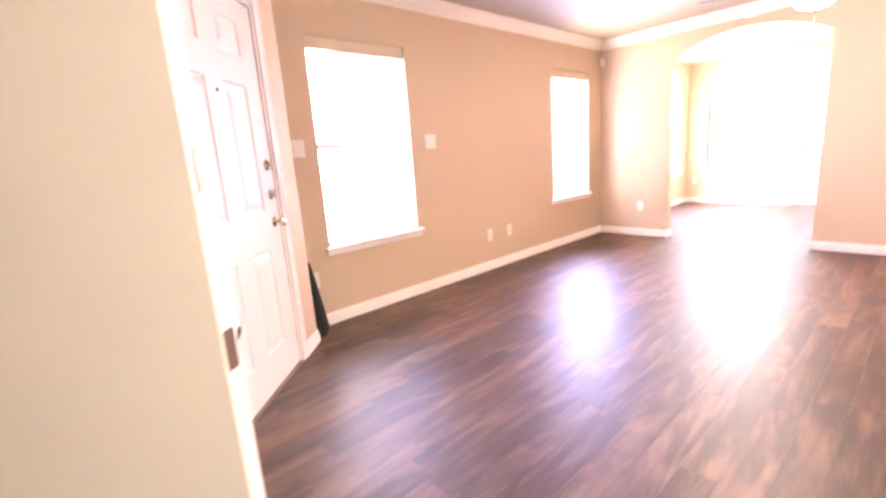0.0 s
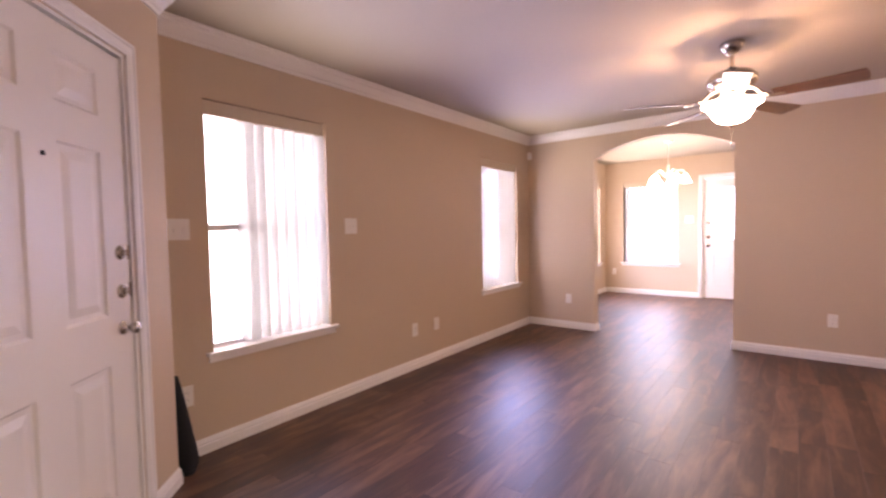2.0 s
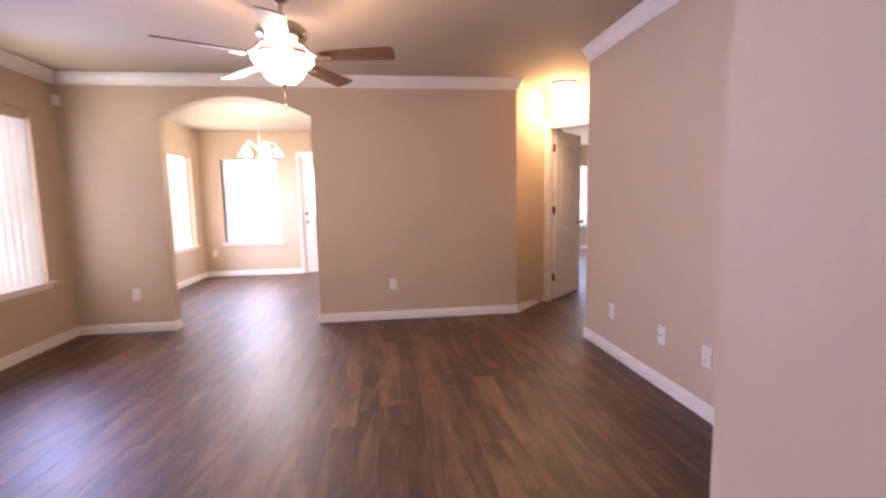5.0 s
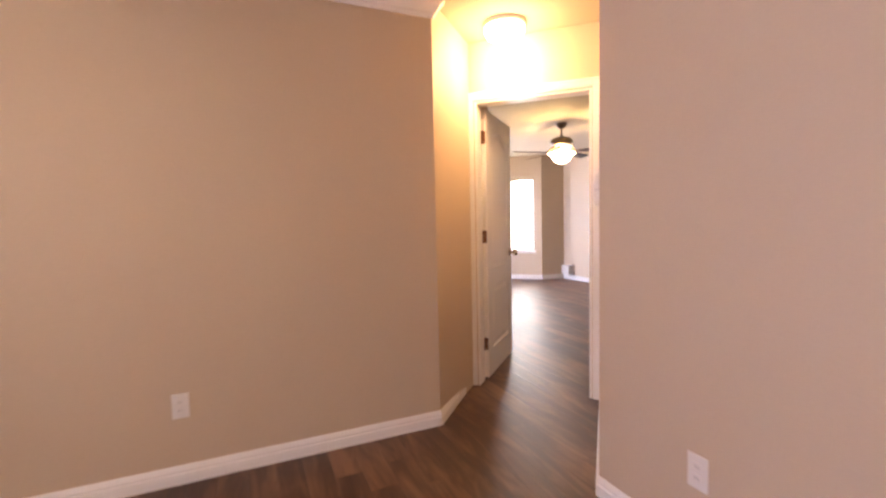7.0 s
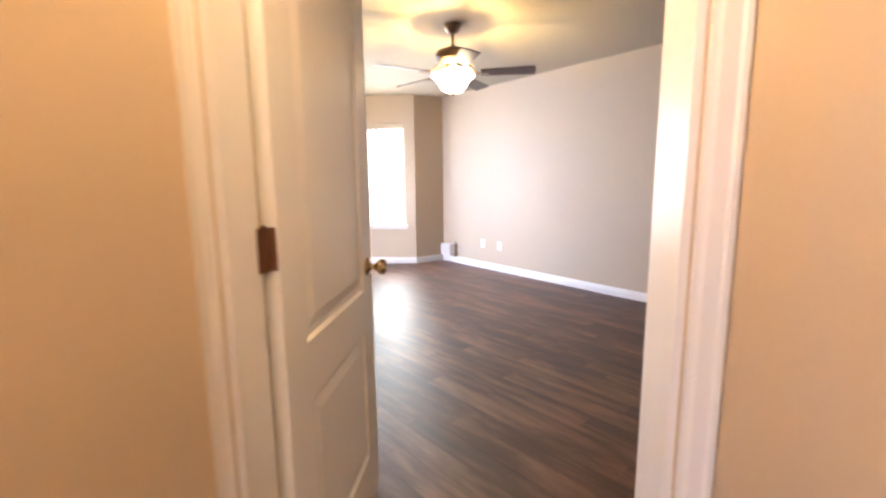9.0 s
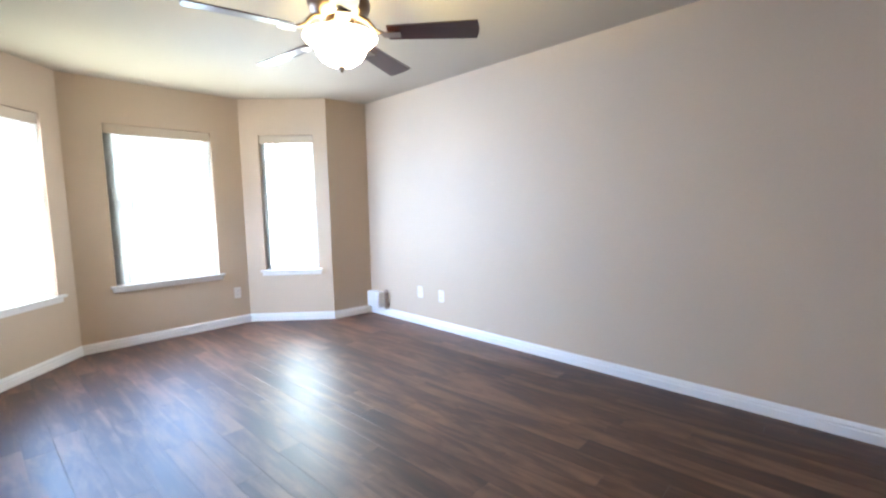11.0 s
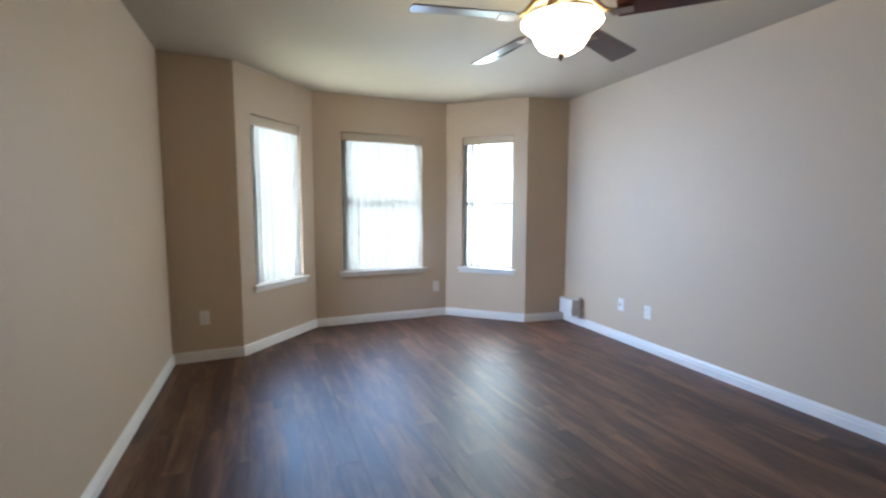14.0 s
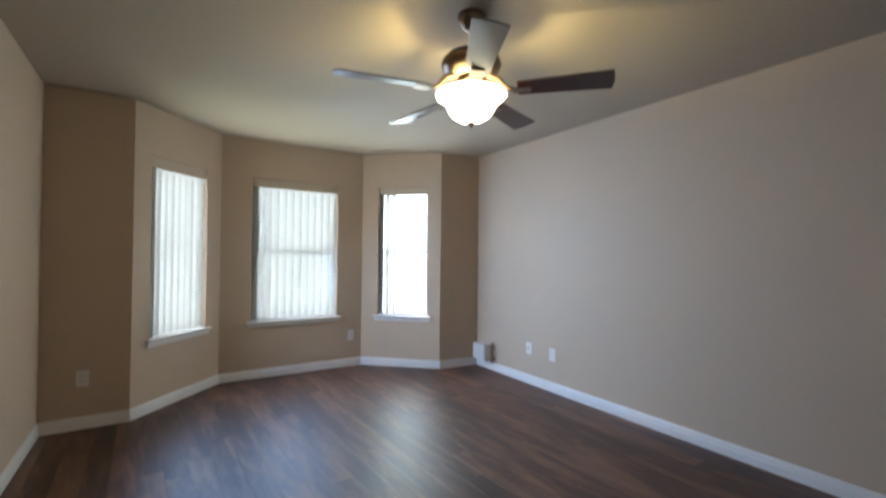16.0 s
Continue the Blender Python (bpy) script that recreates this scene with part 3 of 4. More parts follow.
def bedroom_door():
    a, b = W_DOOR
    casing("door_3", a, b, DOOR0 - HALL_L, DOOR1 - HALL_L, 2.04)
    w = 0.725
    p = S(DOOR0 + 0.043, HALL_N + 0.140)
    m = pose(p[0], p[1], 0.012, 0, 0, 43.3)
    d = thing("bedroom_door", m, "white two-panel arched-top door standing open into the bedroom", "door")
    lf = leaf_mesh(w, 2.005, [(0.115, w - 0.115, 0.20, 0.685, 0), (0.115, w - 0.115, 0.825, 1.88, 0.055)])
    part("leaf", lf, M_DOOR, d)
    for y, sg in ((0, -1), (0.035, 1)):
        kb = knob_mesh(0, sg)
        bmesh.ops.transform(kb, matrix=Matrix.Translation((w - 0.062, y, 0.905)), verts=kb.verts)
        part("door_knob", kb, M_BRASS, d, "small antique brass knob", True)
    part("latch_plate", bx(w - 0.0005, w + 0.0015, 0.006, 0.029, 0.877, 0.934, bevel=0.0004), M_BRASS, d)
    for z in (0.26, 1.07, 1.80):
        hb = bx(-0.0022, 0.0, 0.002, 0.029, z - 0.045, z + 0.045, bevel=0.001)
        box(hb, -0.034, -0.008, 0.0232, 0.0262, z - 0.045, z + 0.045)
        lathe([(0, -0.05), (0.0075, -0.047), (0.0075, 0.047), (0, 0.05)], 12, hb, Matrix.Translation((-0.0055, 0.0265, z)))
        for dz in (-0.03, 0.0, 0.03):
            lathe([(0, 0), (0.0035, 0), (0.003, 0.0012), (0, 0.0014)], 8, hb, Matrix.Translation((-0.0022, 0.015, z + dz)) @ Matrix.Rotation(radians(-90), 4, "Y"))
        part("hinge", hb, M_HINGE_D, d, "aged dark bronze hinge")


bedroom_door()


def patio_door():
    a, b = W_DINF
    casing("door_4", a, b, DD0, DD0 + 0.86, 2.04)
    w = 0.86 - 0.038
    d = thing("patio_door", on(a, b, DD0 + 0.019, 0.014, -0.02), "closed white half-glass exterior door with deadbolts", "door")
    bm = bmesh.new()
    x0, x1, z0, z1 = 0.14, w - 0.14, 0.98, 1.86
    for c in ((0, w, 0, 0.20), (0, w, z1, 2.0), (0, x0, 0.20, z1), (x1, w, 0.20, z1), (x0, x1, 0.72, z0)):
        box(bm, c[0], c[1], 0, 0.044, c[2], c[3])
    box(bm, x0, x1, 0.010, 0.034, 0.20, 0.72)
    box(bm, x0 + 0.04, w / 2 - 0.03, 0.004, 0.03, 0.25, 0.67, 0.004)
    box(bm, w / 2 + 0.03, x1 - 0.04, 0.004, 0.03, 0.25, 0.67, 0.004)
    part("leaf", bm, M_DOOR, d)
    fr = bmesh.new()
    for c in ((x0 - 0.025, x0 + 0.012, z0 - 0.025, z1 + 0.025), (x1 - 0.012, x1 + 0.025, z0 - 0.025, z1 + 0.025),
              (x0 + 0.012, x1 - 0.012, z0 - 0.025, z0 + 0.012), (x0 + 0.012, x1 - 0.012, z1 - 0.012, z1 + 0.025)):
        box(fr, c[0], c[1], -0.010, -0.001, c[2], c[3], 0.003)
    part("glazing_bead", fr, M_VINYL, d)
    p = part("pane", bx(x0, x1, 0.02, 0.025, z0, z1), M_GLASS, d)
    p.visible_shadow = False
    for z in (1.27, 1.03):
        bk = lathe([(0, 0), (0.030, 0), (0.030, 0.006), (0.022, 0.014), (0, 0.015)], 20, None,
                   Matrix.Translation((0.062, 0, z)) @ Matrix.Rotation(radians(90), 4, "X"))
        part("deadbolt", bk, M_NICKEL, d)
    kb = knob_mesh(0, -1)
    bmesh.ops.transform(kb, matrix=Matrix.Translation((0.062, 0, 0.89)), verts=kb.verts)
    part("door_knob", kb, M_NICKEL, d, "brushed nickel knob", True)
    o = link("threshold", bx(DD0 + 0.017, DD0 + 0.843, -0.01, 0.11, 0.0, 0.014, bevel=0.003), M_HINGE)
    o.matrix_world = on(a, b, 0)
    tagged(o, "low dark metal door threshold", "threshold", kind="structure")


patio_door()
pd = bpy.data.lights.new("daylight", "AREA")
pd.shape, pd.size, pd.size_y, pd.energy, pd.color = "RECTANGLE", 1.1, 1.4, 8, DAY
new("daylight", pd).matrix_world = look((DIN_L + DD0 + 0.43, DIN_F + 0.5, 1.4), (DIN_L + DD0 + 0.43, DIN_F, 1.4))

# ---------------------------------------------------------------- bar ledge
led = thing("bar_ledge", on(*W_BAR, 0.515, 0.932), "white moulded ledge of a kitchen pass-through", "ledge")
part("ledge_top", bx(0, 2.12, -0.085, -0.001, -0.004, 0.022, bevel=0.006), M_TRIM, led)
part("ledge_top", bx(0.042, 2.082, -0.001, 0.139, 0.001, 0.022), M_TRIM, led)
mb = sweep([(0.022, 0.0), (2.09, 0.0)], [(0.0, -0.08), (0.010, -0.08), (0.013, -0.068), (0.028, -0.056), (0.045, -0.026), (0.058, -0.018), (0.058, -0.005), (0, -0.005)])
part("bed_moulding", mb, M_TRIM, led)

# ---------------------------------------------------------------- ceiling fans


def fan(x, y, turn, blade_mat, lamp, label, metal, hue, bowl_mat):
    f = thing("ceiling_fan", pose(x, y, CEIL, 0, 0, 0), label, "ceiling fan", "ceiling fans")
    part("canopy", lathe([(0, 0), (0.068, 0), (0.070, -0.010), (0.064, -0.030), (0.050, -0.052), (0.034, -0.068), (0.022, -0.074), (0, -0.074)], 32), metal, f, "", True)
    part("downrod", lathe([(0.012, -0.07), (0.012, -0.185)], 16), metal, f, "", True)
    part("motor_housing", lathe([(0, -0.158), (0.026, -0.158), (0.034, -0.172), (0.075, -0.182), (0.118, -0.198), (0.140, -0.222), (0.146, -0.244),
                                 (0.138, -0.268), (0.120, -0.284), (0.105, -0.296), (0.085, -0.304), (0, -0.304)], 40), metal, f, "", True)
    part("light_fitter", lathe([(0.0, -0.300), (0.062, -0.302), (0.066, -0.318), (0.058, -0.330), (0.050, -0.340), (0, -0.342)], 32), metal, f, "", True)
    for k in range(5):
        a = turn + 72 * k
        br = part("blade_bracket", tube([(0.085, 0, -0.296), (0.13, 0, -0.316), (0.17, 0, -0.362), (0.215, 0, -0.380)], lambda u: 0.013 - 0.003 * u, 8), metal, f)
        br.matrix_local = pose(0, 0, 0, 0, 0, a)
        pl = bx(0.20, 0.285, -0.032, 0.032, -0.385, -0.380, bevel=0.002)
        pp = part("blade_plate", pl, metal, f)
        pp.matrix_local = pose(0, 0, 0, 0, 0, a)
        bm = bmesh.new()
        n = 16
        top, bot = [], []
        outl = []
        for j in range(n + 1):
            u = j / n
            outl.append((0.225 + 0.42 * u, -(0.052 + 0.016 * u)))
        tip = [(0.645 + 0.010 * math.sin(math.pi * t), -0.068 + 0.136 * t) for t in (0.12, 0.3, 0.5, 0.7, 0.88)]
        outl = outl + tip + [(px, -py) for px, py in reversed(outl)]
        top = [bm.verts.new((px, py, 0.003)) for px, py in outl]
        bot = [bm.verts.new((px, py, -0.003)) for px, py in outl]
        bm.faces.new(top)
        bm.faces.new(bot[::-1])
        for j in range(len(outl)):
            i = (j + 1) % len(outl)
            bm.faces.new((top[j], top[i], bot[i], bot[j]))
        bl = part("blade", bm, blade_mat, f)
        bl.matrix_local = pose(0, 0, -0.372, 0, 0, a) @ pose(0, 0, 0, -12)
    bowl = [(0.004, -0.520), (0.030, -0.518), (0.065, -0.508), (0.095, -0.488), (0.112, -0.462), (0.122, -0.438), (0.140, -0.418), (0.160, -0.404), (0.172, -0.392), (0.170, -0.384),
            (0.164, -0.388), (0.152, -0.402), (0.132, -0.416), (0.114, -0.440), (0.104, -0.464), (0.088, -0.484), (0.060, -0.500), (0.028, -0.510), (0.004, -0.512)]
    gb = part("glass_bowl", lathe(bowl[:10], 40), bowl_mat, f, "lit frosted white glass bowl", True)
    part("bowl_lining", lathe(bowl[9:], 40), M_BOWL_IN, gb, "", True)
    for k in range(3):
        a = 2.094 * k + 0.6
        bb = lathe([(0, 0.030), (0.010, 0.026), (0.016, 0.014), (0.017, 0.0), (0.012, -0.016), (0.008, -0.026), (0, -0.028)], 14, None, Matrix.Translation((0.085 * math.cos(a), 0.085 * math.sin(a), -0.386)))
        part("bulb", bb, M_BULB, f, "glowing frosted bulb", True)
    part("centre_rod", lathe([(0.006, -0.34), (0.006, -0.515)], 10), metal, f)
    part("finial", lathe([(0, -0.512), (0.016, -0.518), (0.018, -0.526), (0.010, -0.534), (0.006, -0.545), (0, -0.549)], 16), metal, f, "", True)
    if hue != YELLOW:
        ch = bmesh.new()
        for k in range(16):
            bmesh.ops.create_icosphere(ch, subdivisions=1, radius=0.0018, matrix=Matrix.Translation((0.0, 0.0, -0.552 - 0.0055 * k)))
        part("pull_chain", ch, metal, f)
        part("chain_fob", lathe([(0, -0.636), (0.006, -0.640), (0.007, -0.655), (0.003, -0.666), (0, -0.667)], 12), metal, f, "", True)
    p = bpy.data.lights.new("fan_bulb", "POINT")
    p.energy, p.color, p.shadow_soft_size = lamp, hue, 0.028
    new("fan_bulb", p).location = (x - 0.01, y, CEIL - 0.425)
    return f


fan(-0.335, 3.735, 62, M_BLADE, 17.0, "five-blade walnut ceiling fan with a lit frosted bowl", M_NICKEL, WARM, M_BOWL)
fan(4.405, 7.87, 22, M_BLADE_B, 30.0, "five-blade dark cherry ceiling fan with a lit frosted bowl", M_BRONZE, YELLOW, M_BOWL_B)

# ---------------------------------------------------------------- hall dome light
hl = thing("ceiling_light", pose(2.135, 5.62, CEIL), "small lit flush-mount dome light on the ceiling", "ceiling light")
part("pan", lathe([(0, 0), (0.135, 0), (0.138, -0.012), (0.128, -0.026), (0, -0.026)], 36), M_TRIM, hl, "", True)
part("dome", lathe([(0.122, -0.026), (0.126, -0.05), (0.112, -0.078), (0.080, -0.098), (0.040, -0.108), (0, -0.110)], 36), M_HALLBOWL, hl, "glowing warm white glass dome", True)
part("finial", lathe([(0, -0.109), (0.008, -0.112), (0.006, -0.122), (0, -0.126)], 14), M_NICKEL, hl, "", True)
pl = bpy.data.lights.new("hall_bulb", "POINT")
pl.energy, pl.color, pl.shadow_soft_size = 10.5, (1.0, 0.69, 0.35), 0.11
po = new("hall_bulb", pl)
po.location = (2.135, 5.62, CEIL - 0.24)

# ---------------------------------------------------------------- kitchen light behind the pass-through
M_TUBE = glow_mat("lit_prismatic_diffuser", (0.97, 1.0, 0.74), 2.0)
kl = thing("kitchen_light", pose(1.80, 0.25, CEIL), "white fluorescent box light on the kitchen ceiling", "ceiling light")
part("body", bx(-0.16, 0.16, -0.62, 0.62, -0.03, 0, bevel=0.004), M_TRIM, kl)
part("diffuser", bx(-0.145, 0.145, -0.60, 0.60, -0.085, -0.03, bevel=0.02), M_TUBE, kl, "glowing ribbed diffuser")
ka = bpy.data.lights.new("kitchen_tubes", "AREA")
ka.shape, ka.size, ka.size_y, ka.energy, ka.color = "RECTANGLE", 0.28, 1.2, 15, (0.98, 1.0, 0.76)
new("kitchen_tubes", ka).location = (1.80, 0.25, CEIL - 0.09)

# ---------------------------------------------------------------- dining chandelier


def chandelier(x, y):
    c = thing("chandelier", pose(x, y, CEIL), "white five-arm chandelier with lit bell shades hanging over the dining area", "chandelier")
    part("canopy", lathe([(0, 0), (0.062, 0), (0.060, -0.012), (0.030, -0.030), (0, -0.034)], 28), M_TRIM, c, "", True)
    ch = bmesh.new()
    for k in range(12):
        z = -0.045 - k * 0.024
        bmesh.ops.create_cone(ch, cap_ends=True, segments=8, radius1=0.004, radius2=0.004, depth=0.026,
                              matrix=Matrix.Translation((0, 0, z)) @ Matrix.Rotation(0.35 * (1 if k % 2 else -1), 4, "X"))
    part("chain", ch, M_TRIM, c)
    part("stem", lathe([(0, -0.32), (0.012, -0.325), (0.020, -0.35), (0.012, -0.38), (0.016, -0.42), (0.034, -0.45), (0.028, -0.50), (0.012, -0.53), (0.016, -0.55), (0, -0.57)], 20), M_TRIM, c, "", True)
    for k in range(5):
        a = radians(72 * k + 20)
        ca, sa = math.cos(a), math.sin(a)
        pts = [(r * ca, r * sa, z) for r, z in ((0.02, -0.50), (0.07, -0.47), (0.12, -0.42), (0.17, -0.41), (0.205, -0.44), (0.215, -0.48))]
        part("arm", tube(pts, 0.008, 8), M_TRIM, c)
        sh = lathe([(0.018, 0), (0.030, -0.012), (0.040, -0.04), (0.052, -0.075), (0.078, -0.105), (0.074, -0.106), (0.048, -0.078), (0.036, -0.042), (0.026, -0.014), (0.018, -0.004)], 24)
        o = part("bell_shade", sh, M_SHADE, c, "glowing frosted glass bell shade", True)
        o.matrix_local = pose(0.215 * ca, 0.215 * sa, -0.478)
    p = bpy.data.lights.new("chandelier_bulb", "POINT")
    p.energy, p.color, p.shadow_soft_size = 22, (1.0, 0.88, 0.64), 0.25
    o = new("chandelier_bulb", p)
    o.location = (x, y, CEIL - 0.74)


chandelier(-1.41, 7.12)

# ---------------------------------------------------------------- plates and small fixtures


def outlet(wl, s, z, label="white duplex outlet on the wall", jack=False):
    t = thing("wall_outlet" if not jack else "cable_jack", on(*wl, s, z), label, "outlet", "wall plates")
    part("plate", bx(-0.036, 0.036, -0.006, 0.0, -0.059, 0.059, bevel=0.003), M_PLATE, t)
    if jack:
        part("socket", lathe([(0, 0), (0.008, 0), (0.008, 0.008), (0.004, 0.010), (0, 0.010)], 14, None,
                             Matrix.Translation((0, -0.006, 0)) @ Matrix.Rotation(radians(90), 4, "X")), M_NICKEL, t)
        return
    for zz in (-0.02, 0.02):
        sk = part("socket", bx(-0.017, 0.017, -0.0085, -0.0055, zz - 0.014, zz + 0.014, bevel=0.002), M_PLATE, t)
        for xx in (-0.006, 0.006):
            part("slot", bx(xx - 0.001, xx + 0.001, -0.0092, -0.0084, zz - 0.004, zz + 0.005), M_DARKSLOT, sk)


def switch(wl, s, z, gangs, label):
    t = thing("light_switch", on(*wl, s, z), label, "switch", "wall plates")
    w = 0.036 + 0.023 * (gangs - 1)
    h = 0.059
    part("plate", bx(-w, w, -0.006, 0, -h, h, bevel=0.003), M_PLATE, t)
    for g in range(gangs):
        x = (g - (gangs - 1) / 2) * 0.046
        rk = bx(-0.005, 0.005, -0.016, -0.005, -0.012, 0.012, bevel=0.002)
        o = part("toggle", rk, M_PLATE, t)
        o.matrix_local = pose(x, 0, 0, 12)
        for zz in (-0.03, 0.03):
            part("screw", lathe([(0, 0), (0.003, 0), (0.002, 0.001), (0, 0.001)], 8, None, Matrix.Translation((x, -0.006, zz)) @ Matrix.Rotation(radians(90), 4, "X")), M_PLATE, t)


for s in (1.25, 3.20, 3.515):
    outlet(W_LEFT, s - y0, 0.36)
outlet(W_BACK, -2.21 + 2.752, 0.373)
outlet(W_BACK, 0.27 + 2.752, 0.373)
outlet(W_RIGHT, RW_END[1] - 4.14, 0.345)
outlet(W_RIGHT, RW_END[1] - 3.51, 0.345, "white cable jack plate on the wall", True)
outlet(W_RIGHT, RW_END[1] - 3.11, 0.345)
outlet((B0, B1), 0.24, 0.36)
outlet((B2, B3), 1.36, 0.35)
outlet(W_BR, 10.275 - 9.39, 0.35, "white cable jack plate on the wall", True)
outlet(W_BR, 10.275 - 9.07, 0.345)
outlet(W_DINF, 0.16, 0.40)
switch(W_LEFT, 1.225 - y0, 1.30, 3, "white triple toggle switch plate")
switch(W_LEFT, 2.48 - y0, 1.31, 2, "white double blank wall plate")
switch(W_DINF, 1.43, 1.35, 2, "white double toggle switch plate")


def thermostat():
    hr = W_HALLR
    ln = (Vector(hr[1]) - Vector(hr[0])).length
    t = thing("thermostat", on(*hr, ln - 0.79, 1.475), "small white digital thermostat on the hall wall", "thermostat")
    part("body", bx(-0.055, 0.055, -0.028, 0, -0.04, 0.04, bevel=0.006), M_PLATE, t)
    part("display", bx(-0.045, -0.005, -0.0292, -0.0275, -0.004, 0.024), M_METER, t, "grey display window")
    for x in (0.014, 0.034):
        part("button", bx(x - 0.006, x + 0.006, -0.031, -0.0275, -0.008, 0.004, bevel=0.001), M_PLATE, t)
    t2 = thing("light_switch", on(*hr, ln - 0.075, 1.325), "white two-row wall plate with small toggles", "switch")
    part("plate", bx(-0.05, 0.05, -0.022, 0, 0.002, 0.064, bevel=0.004), M_PLATE, t2)
    part("plate", bx(-0.05, 0.05, -0.019, 0, -0.062, -0.002, bevel=0.004), M_PLATE, t2)
    for x in (-0.024, 0.024):
        part("toggle", bx(x - 0.005, x + 0.005, -0.030, -0.020, 0.022, 0.042, bevel=0.002), M_PLATE, t2)
thermostat()


def alarm_sensor_unit():
    t = thing("alarm_sensor", pose(-2.715, 5.475, 2.19, 0, 0, 45), "small white alarm sensor high in the room corner", "sensor")
    part("body", bx(-0.028, 0.028, -0.036, 0.0, -0.045, 0.045, bevel=0.008), M_PLATE, t)
    part("lens", bx(-0.02, 0.02, -0.042, -0.034, -0.035, 0.005, bevel=0.004), M_VINYL, t)


alarm_sensor_unit()


def pipe_box():
    t = thing("cable_box", on(*W_BR, 0.16, 0.10), "white plastic wiring box low on the wall beside a metal pipe", "utility box")
    part("body", bx(-0.13, 0.10, -0.085, 0, 0.0, 0.172, bevel=0.008), M_PLATE, t)
    part("lid", bx(-0.12, 0.09, -0.091, -0.084, 0.012, 0.16, bevel=0.004), M_PLATE, t)
    v = thing("gas_valve", on(*W_BR, 0.325, 0.09), "small grey-brown metal gas stub with a valve on the wall", "pipe")
    part("stub", tube([(0, -0.03, -0.002), (0, -0.03, 0.12), (0, -0.03, 0.17)], 0.016, 12), M_METER, v)
    part("valve", lathe([(0, 0), (0.022, 0), (0.024, 0.02), (0.018, 0.05), (0.010, 0.06), (0, 0.062)], 14, None, Matrix.Translation((0, -0.03, 0.16))), M_METER, v)
    part("valve_lever", tube([(0, -0.03, 0.20), (0.02, -0.04, 0.225), (0.05, -0.05, 0.20), (0.055, -0.05, 0.16)], 0.007, 8), M_METER, v)
    part("escutcheon", bx(-0.022, 0.022, -0.03, 0.0, 0.03, 0.06, bevel=0.004), M_METER, v)


pipe_box()


def umbrella():
    """A furled black umbrella leaning in the corner by the door."""
    t = thing("folded_umbrella", pose(-2.475, 1.185, 0), "folded black umbrella leaning in the corner beside the door", "umbrella")
    bm = bmesh.new()
    n, rings = 20, []
    for j in range(15):
        u = j / 14
        z = 0.03 + 0.52 * u
        rad = (0.046 * (1 - u) ** 0.8 + 0.007) * (1 if u > 0.06 else 0.8)
        cx, cy = -0.03 + 0.05 * u, 0.0 - 0.055 * u
        rings.append([bm.verts.new((cx + rad * (1 + 0.16 * math.cos(k * math.pi)) * math.cos(2 * math.pi * k / n),
                                    cy + rad * (1 + 0.16 * math.cos(k * math.pi)) * math.sin(2 * math.pi * k / n), z)) for k in range(n)])
    for p, q in zip(rings, rings[1:]):
        for k in range(n):
            bm.faces.new((p[k], p[(k + 1) % n], q[(k + 1) % n], q[k]))
    bm.faces.new(rings[0][::-1])
    bm.faces.new(rings[-1])
    part("canopy", bm, M_BLACK, t, "", True)
    part("handle", lathe([(0, 0), (0.034, 0.0), (0.04, 0.012), (0.032, 0.03), (0.02, 0.04), (0, 0.04)], 16, None, Matrix.Translation((-0.03, 0.0, 0))), M_BLACK, t, "", True)


umbrella()

# ---------------------------------------------------------------- floor planks
PW, PL = 0.128, 1.21


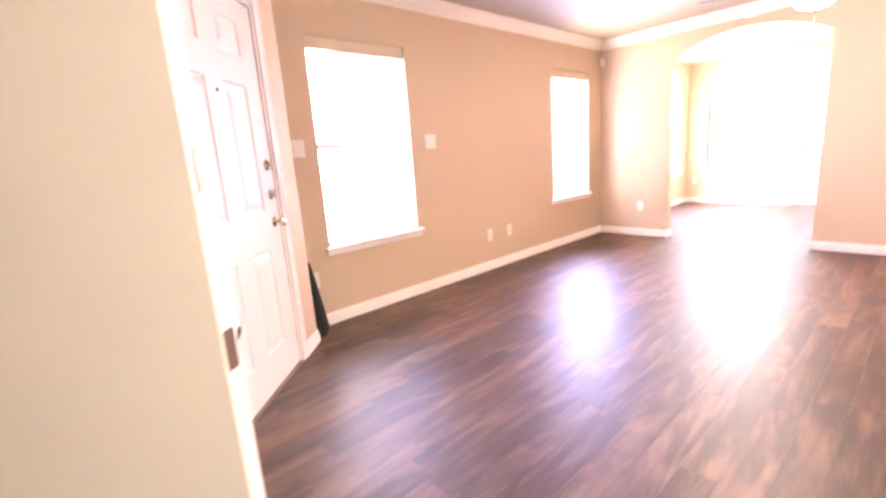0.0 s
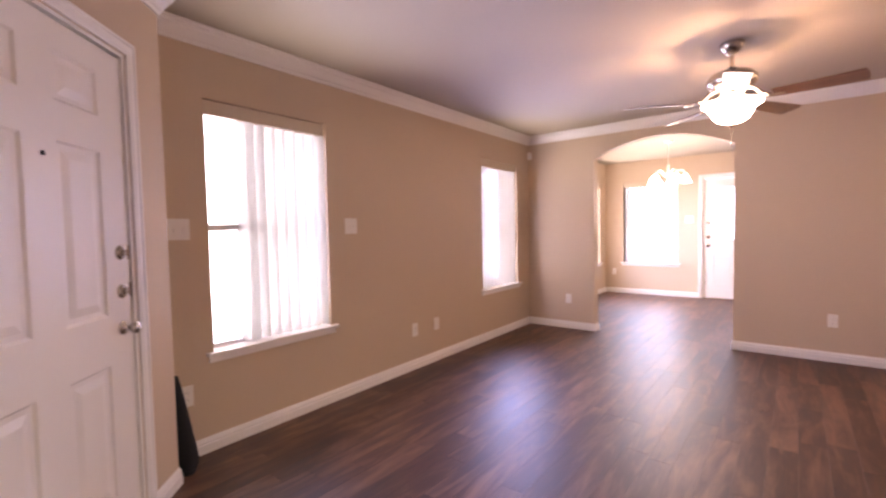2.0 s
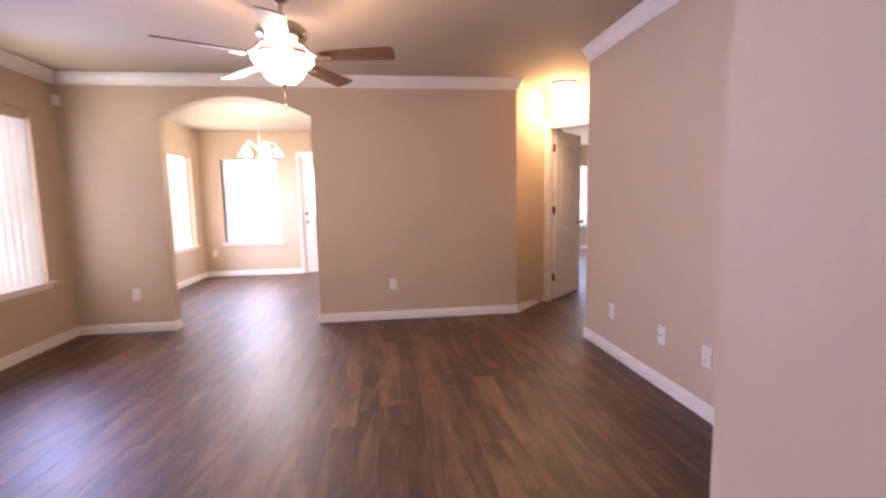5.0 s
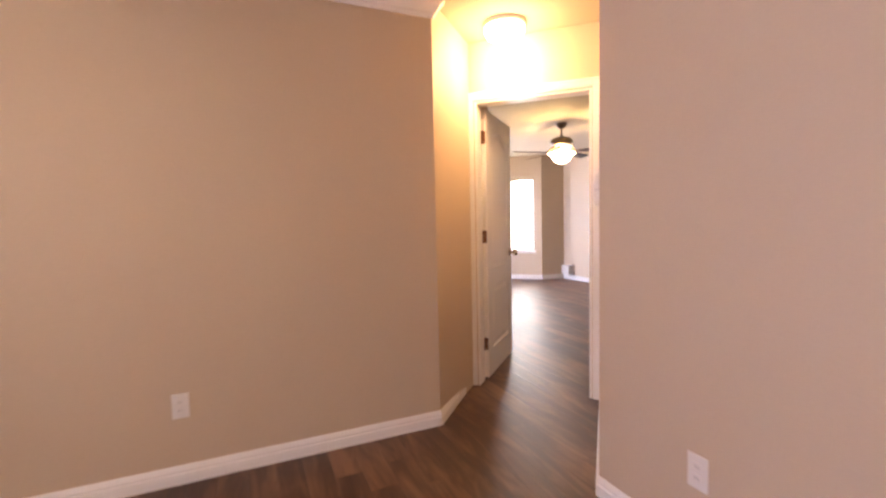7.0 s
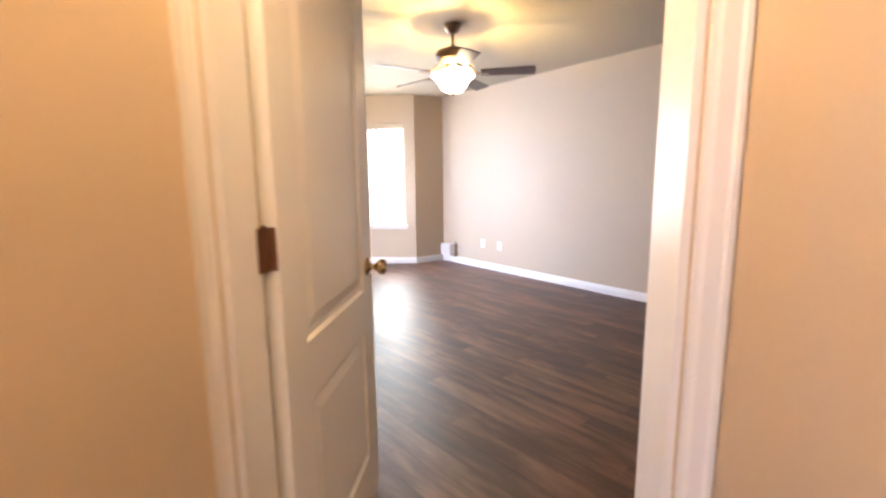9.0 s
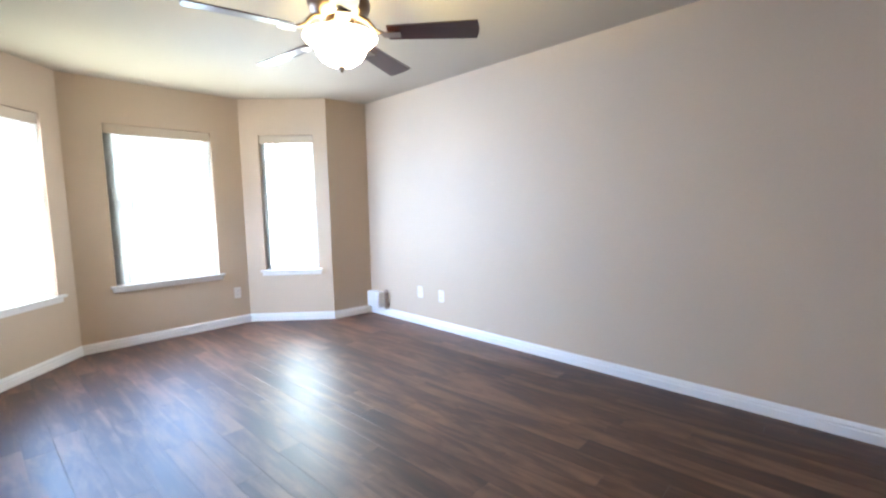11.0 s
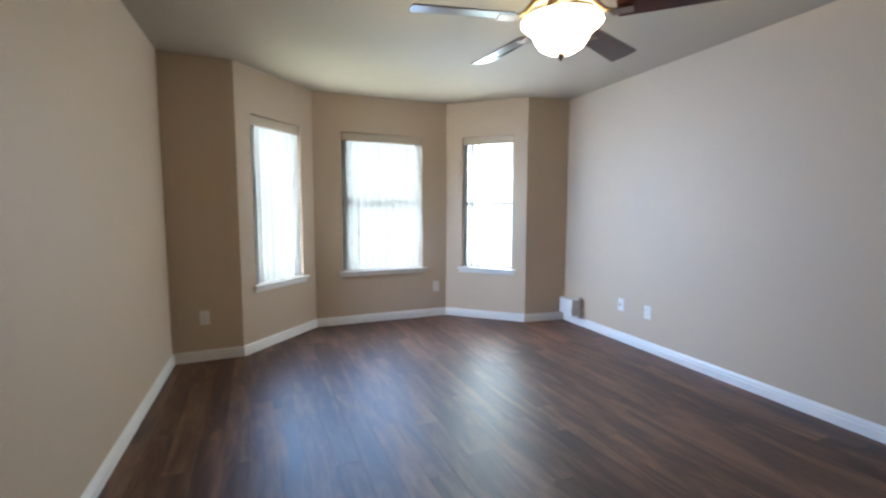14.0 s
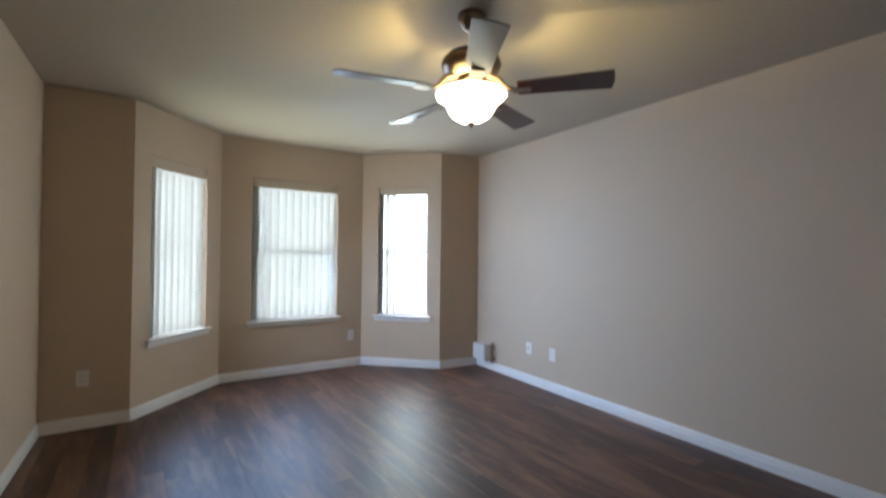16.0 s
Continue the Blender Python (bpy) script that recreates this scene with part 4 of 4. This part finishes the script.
def inside(x, y):
    return ((-2.85 < x < 1.95 and -1.3 < y < 5.55 and x + y > -1.5) or (-2.95 < x < 0.8 and 5.5 <= y < 8.95) or
            (x + y > 6.6 and 2.0 < x < 6.45 and 4.5 < y < 11.05 and x - y > -4.05 - max(0, y - 6.4) * 3) or (1.4 < x < 2.9 and 4.4 < y < 6.6))


def plank_verts(w, ln):
    c, zt = 0.0007, 0.0
    o = [(-w / 2, -ln / 2), (w / 2, -ln / 2), (w / 2, ln / 2), (-w / 2, ln / 2)]
    i = [(-w / 2 + c, -ln / 2 + c), (w / 2 - c, -ln / 2 + c), (w / 2 - c, ln / 2 - c), (-w / 2 + c, ln / 2 - c)]
    v = [(*p, -0.012) for p in o] + [(*p, -0.0006) for p in o] + [(*p, zt) for p in i]
    f = [(8, 9, 10, 11)]
    for k in range(4):
        j = (k + 1) % 4
        f += [(k, j, 4 + j, 4 + k), (4 + k, 4 + j, 8 + j, 8 + k)]
    return v, f


def planks():
    rng = random.Random(11)
    pm = bpy.data.meshes.new("floor_plank")
    v, f = plank_verts(PW - 0.0004, PL - 0.0004)
    pm.from_pydata(v, [], f)
    pm.materials.append(M_FLOOR)
    rv, rf, count = [], [], 0
    x = -2.98
    while x < 6.5:
        y = -2.2 + rng.random() * PL
        while y < 11.75:
            if any(inside(x + dx, y + dy) for dx in (-0.06, 0.06) for dy in (-0.6, -0.3, 0, 0.3, 0.6)):
                lo = 4.55 if x > 3.4 else max(-1.55, -1.6 - x)
                hi = 8.95 if x < 0.8 else 5.6 if x < 1.6 else 11.1
                low, high = max(y - PL / 2, lo), min(y + PL / 2, hi)
                whole = low == y - PL / 2 and high == y + PL / 2
                near = whole and (-2.2 < x < 2.4 and 0.6 < y < 5.4 and (x < 1.8 or y > 4.2) or 2.4 <= x < 5.6 and 6.4 < y < 10.2)
                if near and count < 300:
                    o = new("plank", pm)
                    o.parent = floor
                    o.location = (x, y, 0)
                    count += 1
                elif high - low > 0.02:
                    b0 = len(rv)
                    rv += [(px + x, min(max(py + y, low), high), pz) for px, py, pz in v]
                    rf += [tuple(b0 + k for k in q) for q in f]
            y += PL
        x += PW
    me = bpy.data.meshes.new("planks")
    me.from_pydata(rv, [], rf)
    me.materials.append(M_FLOOR)
    o = new("planks", me)
    o.parent = floor
    o["kind"] = "stuff"


planks()
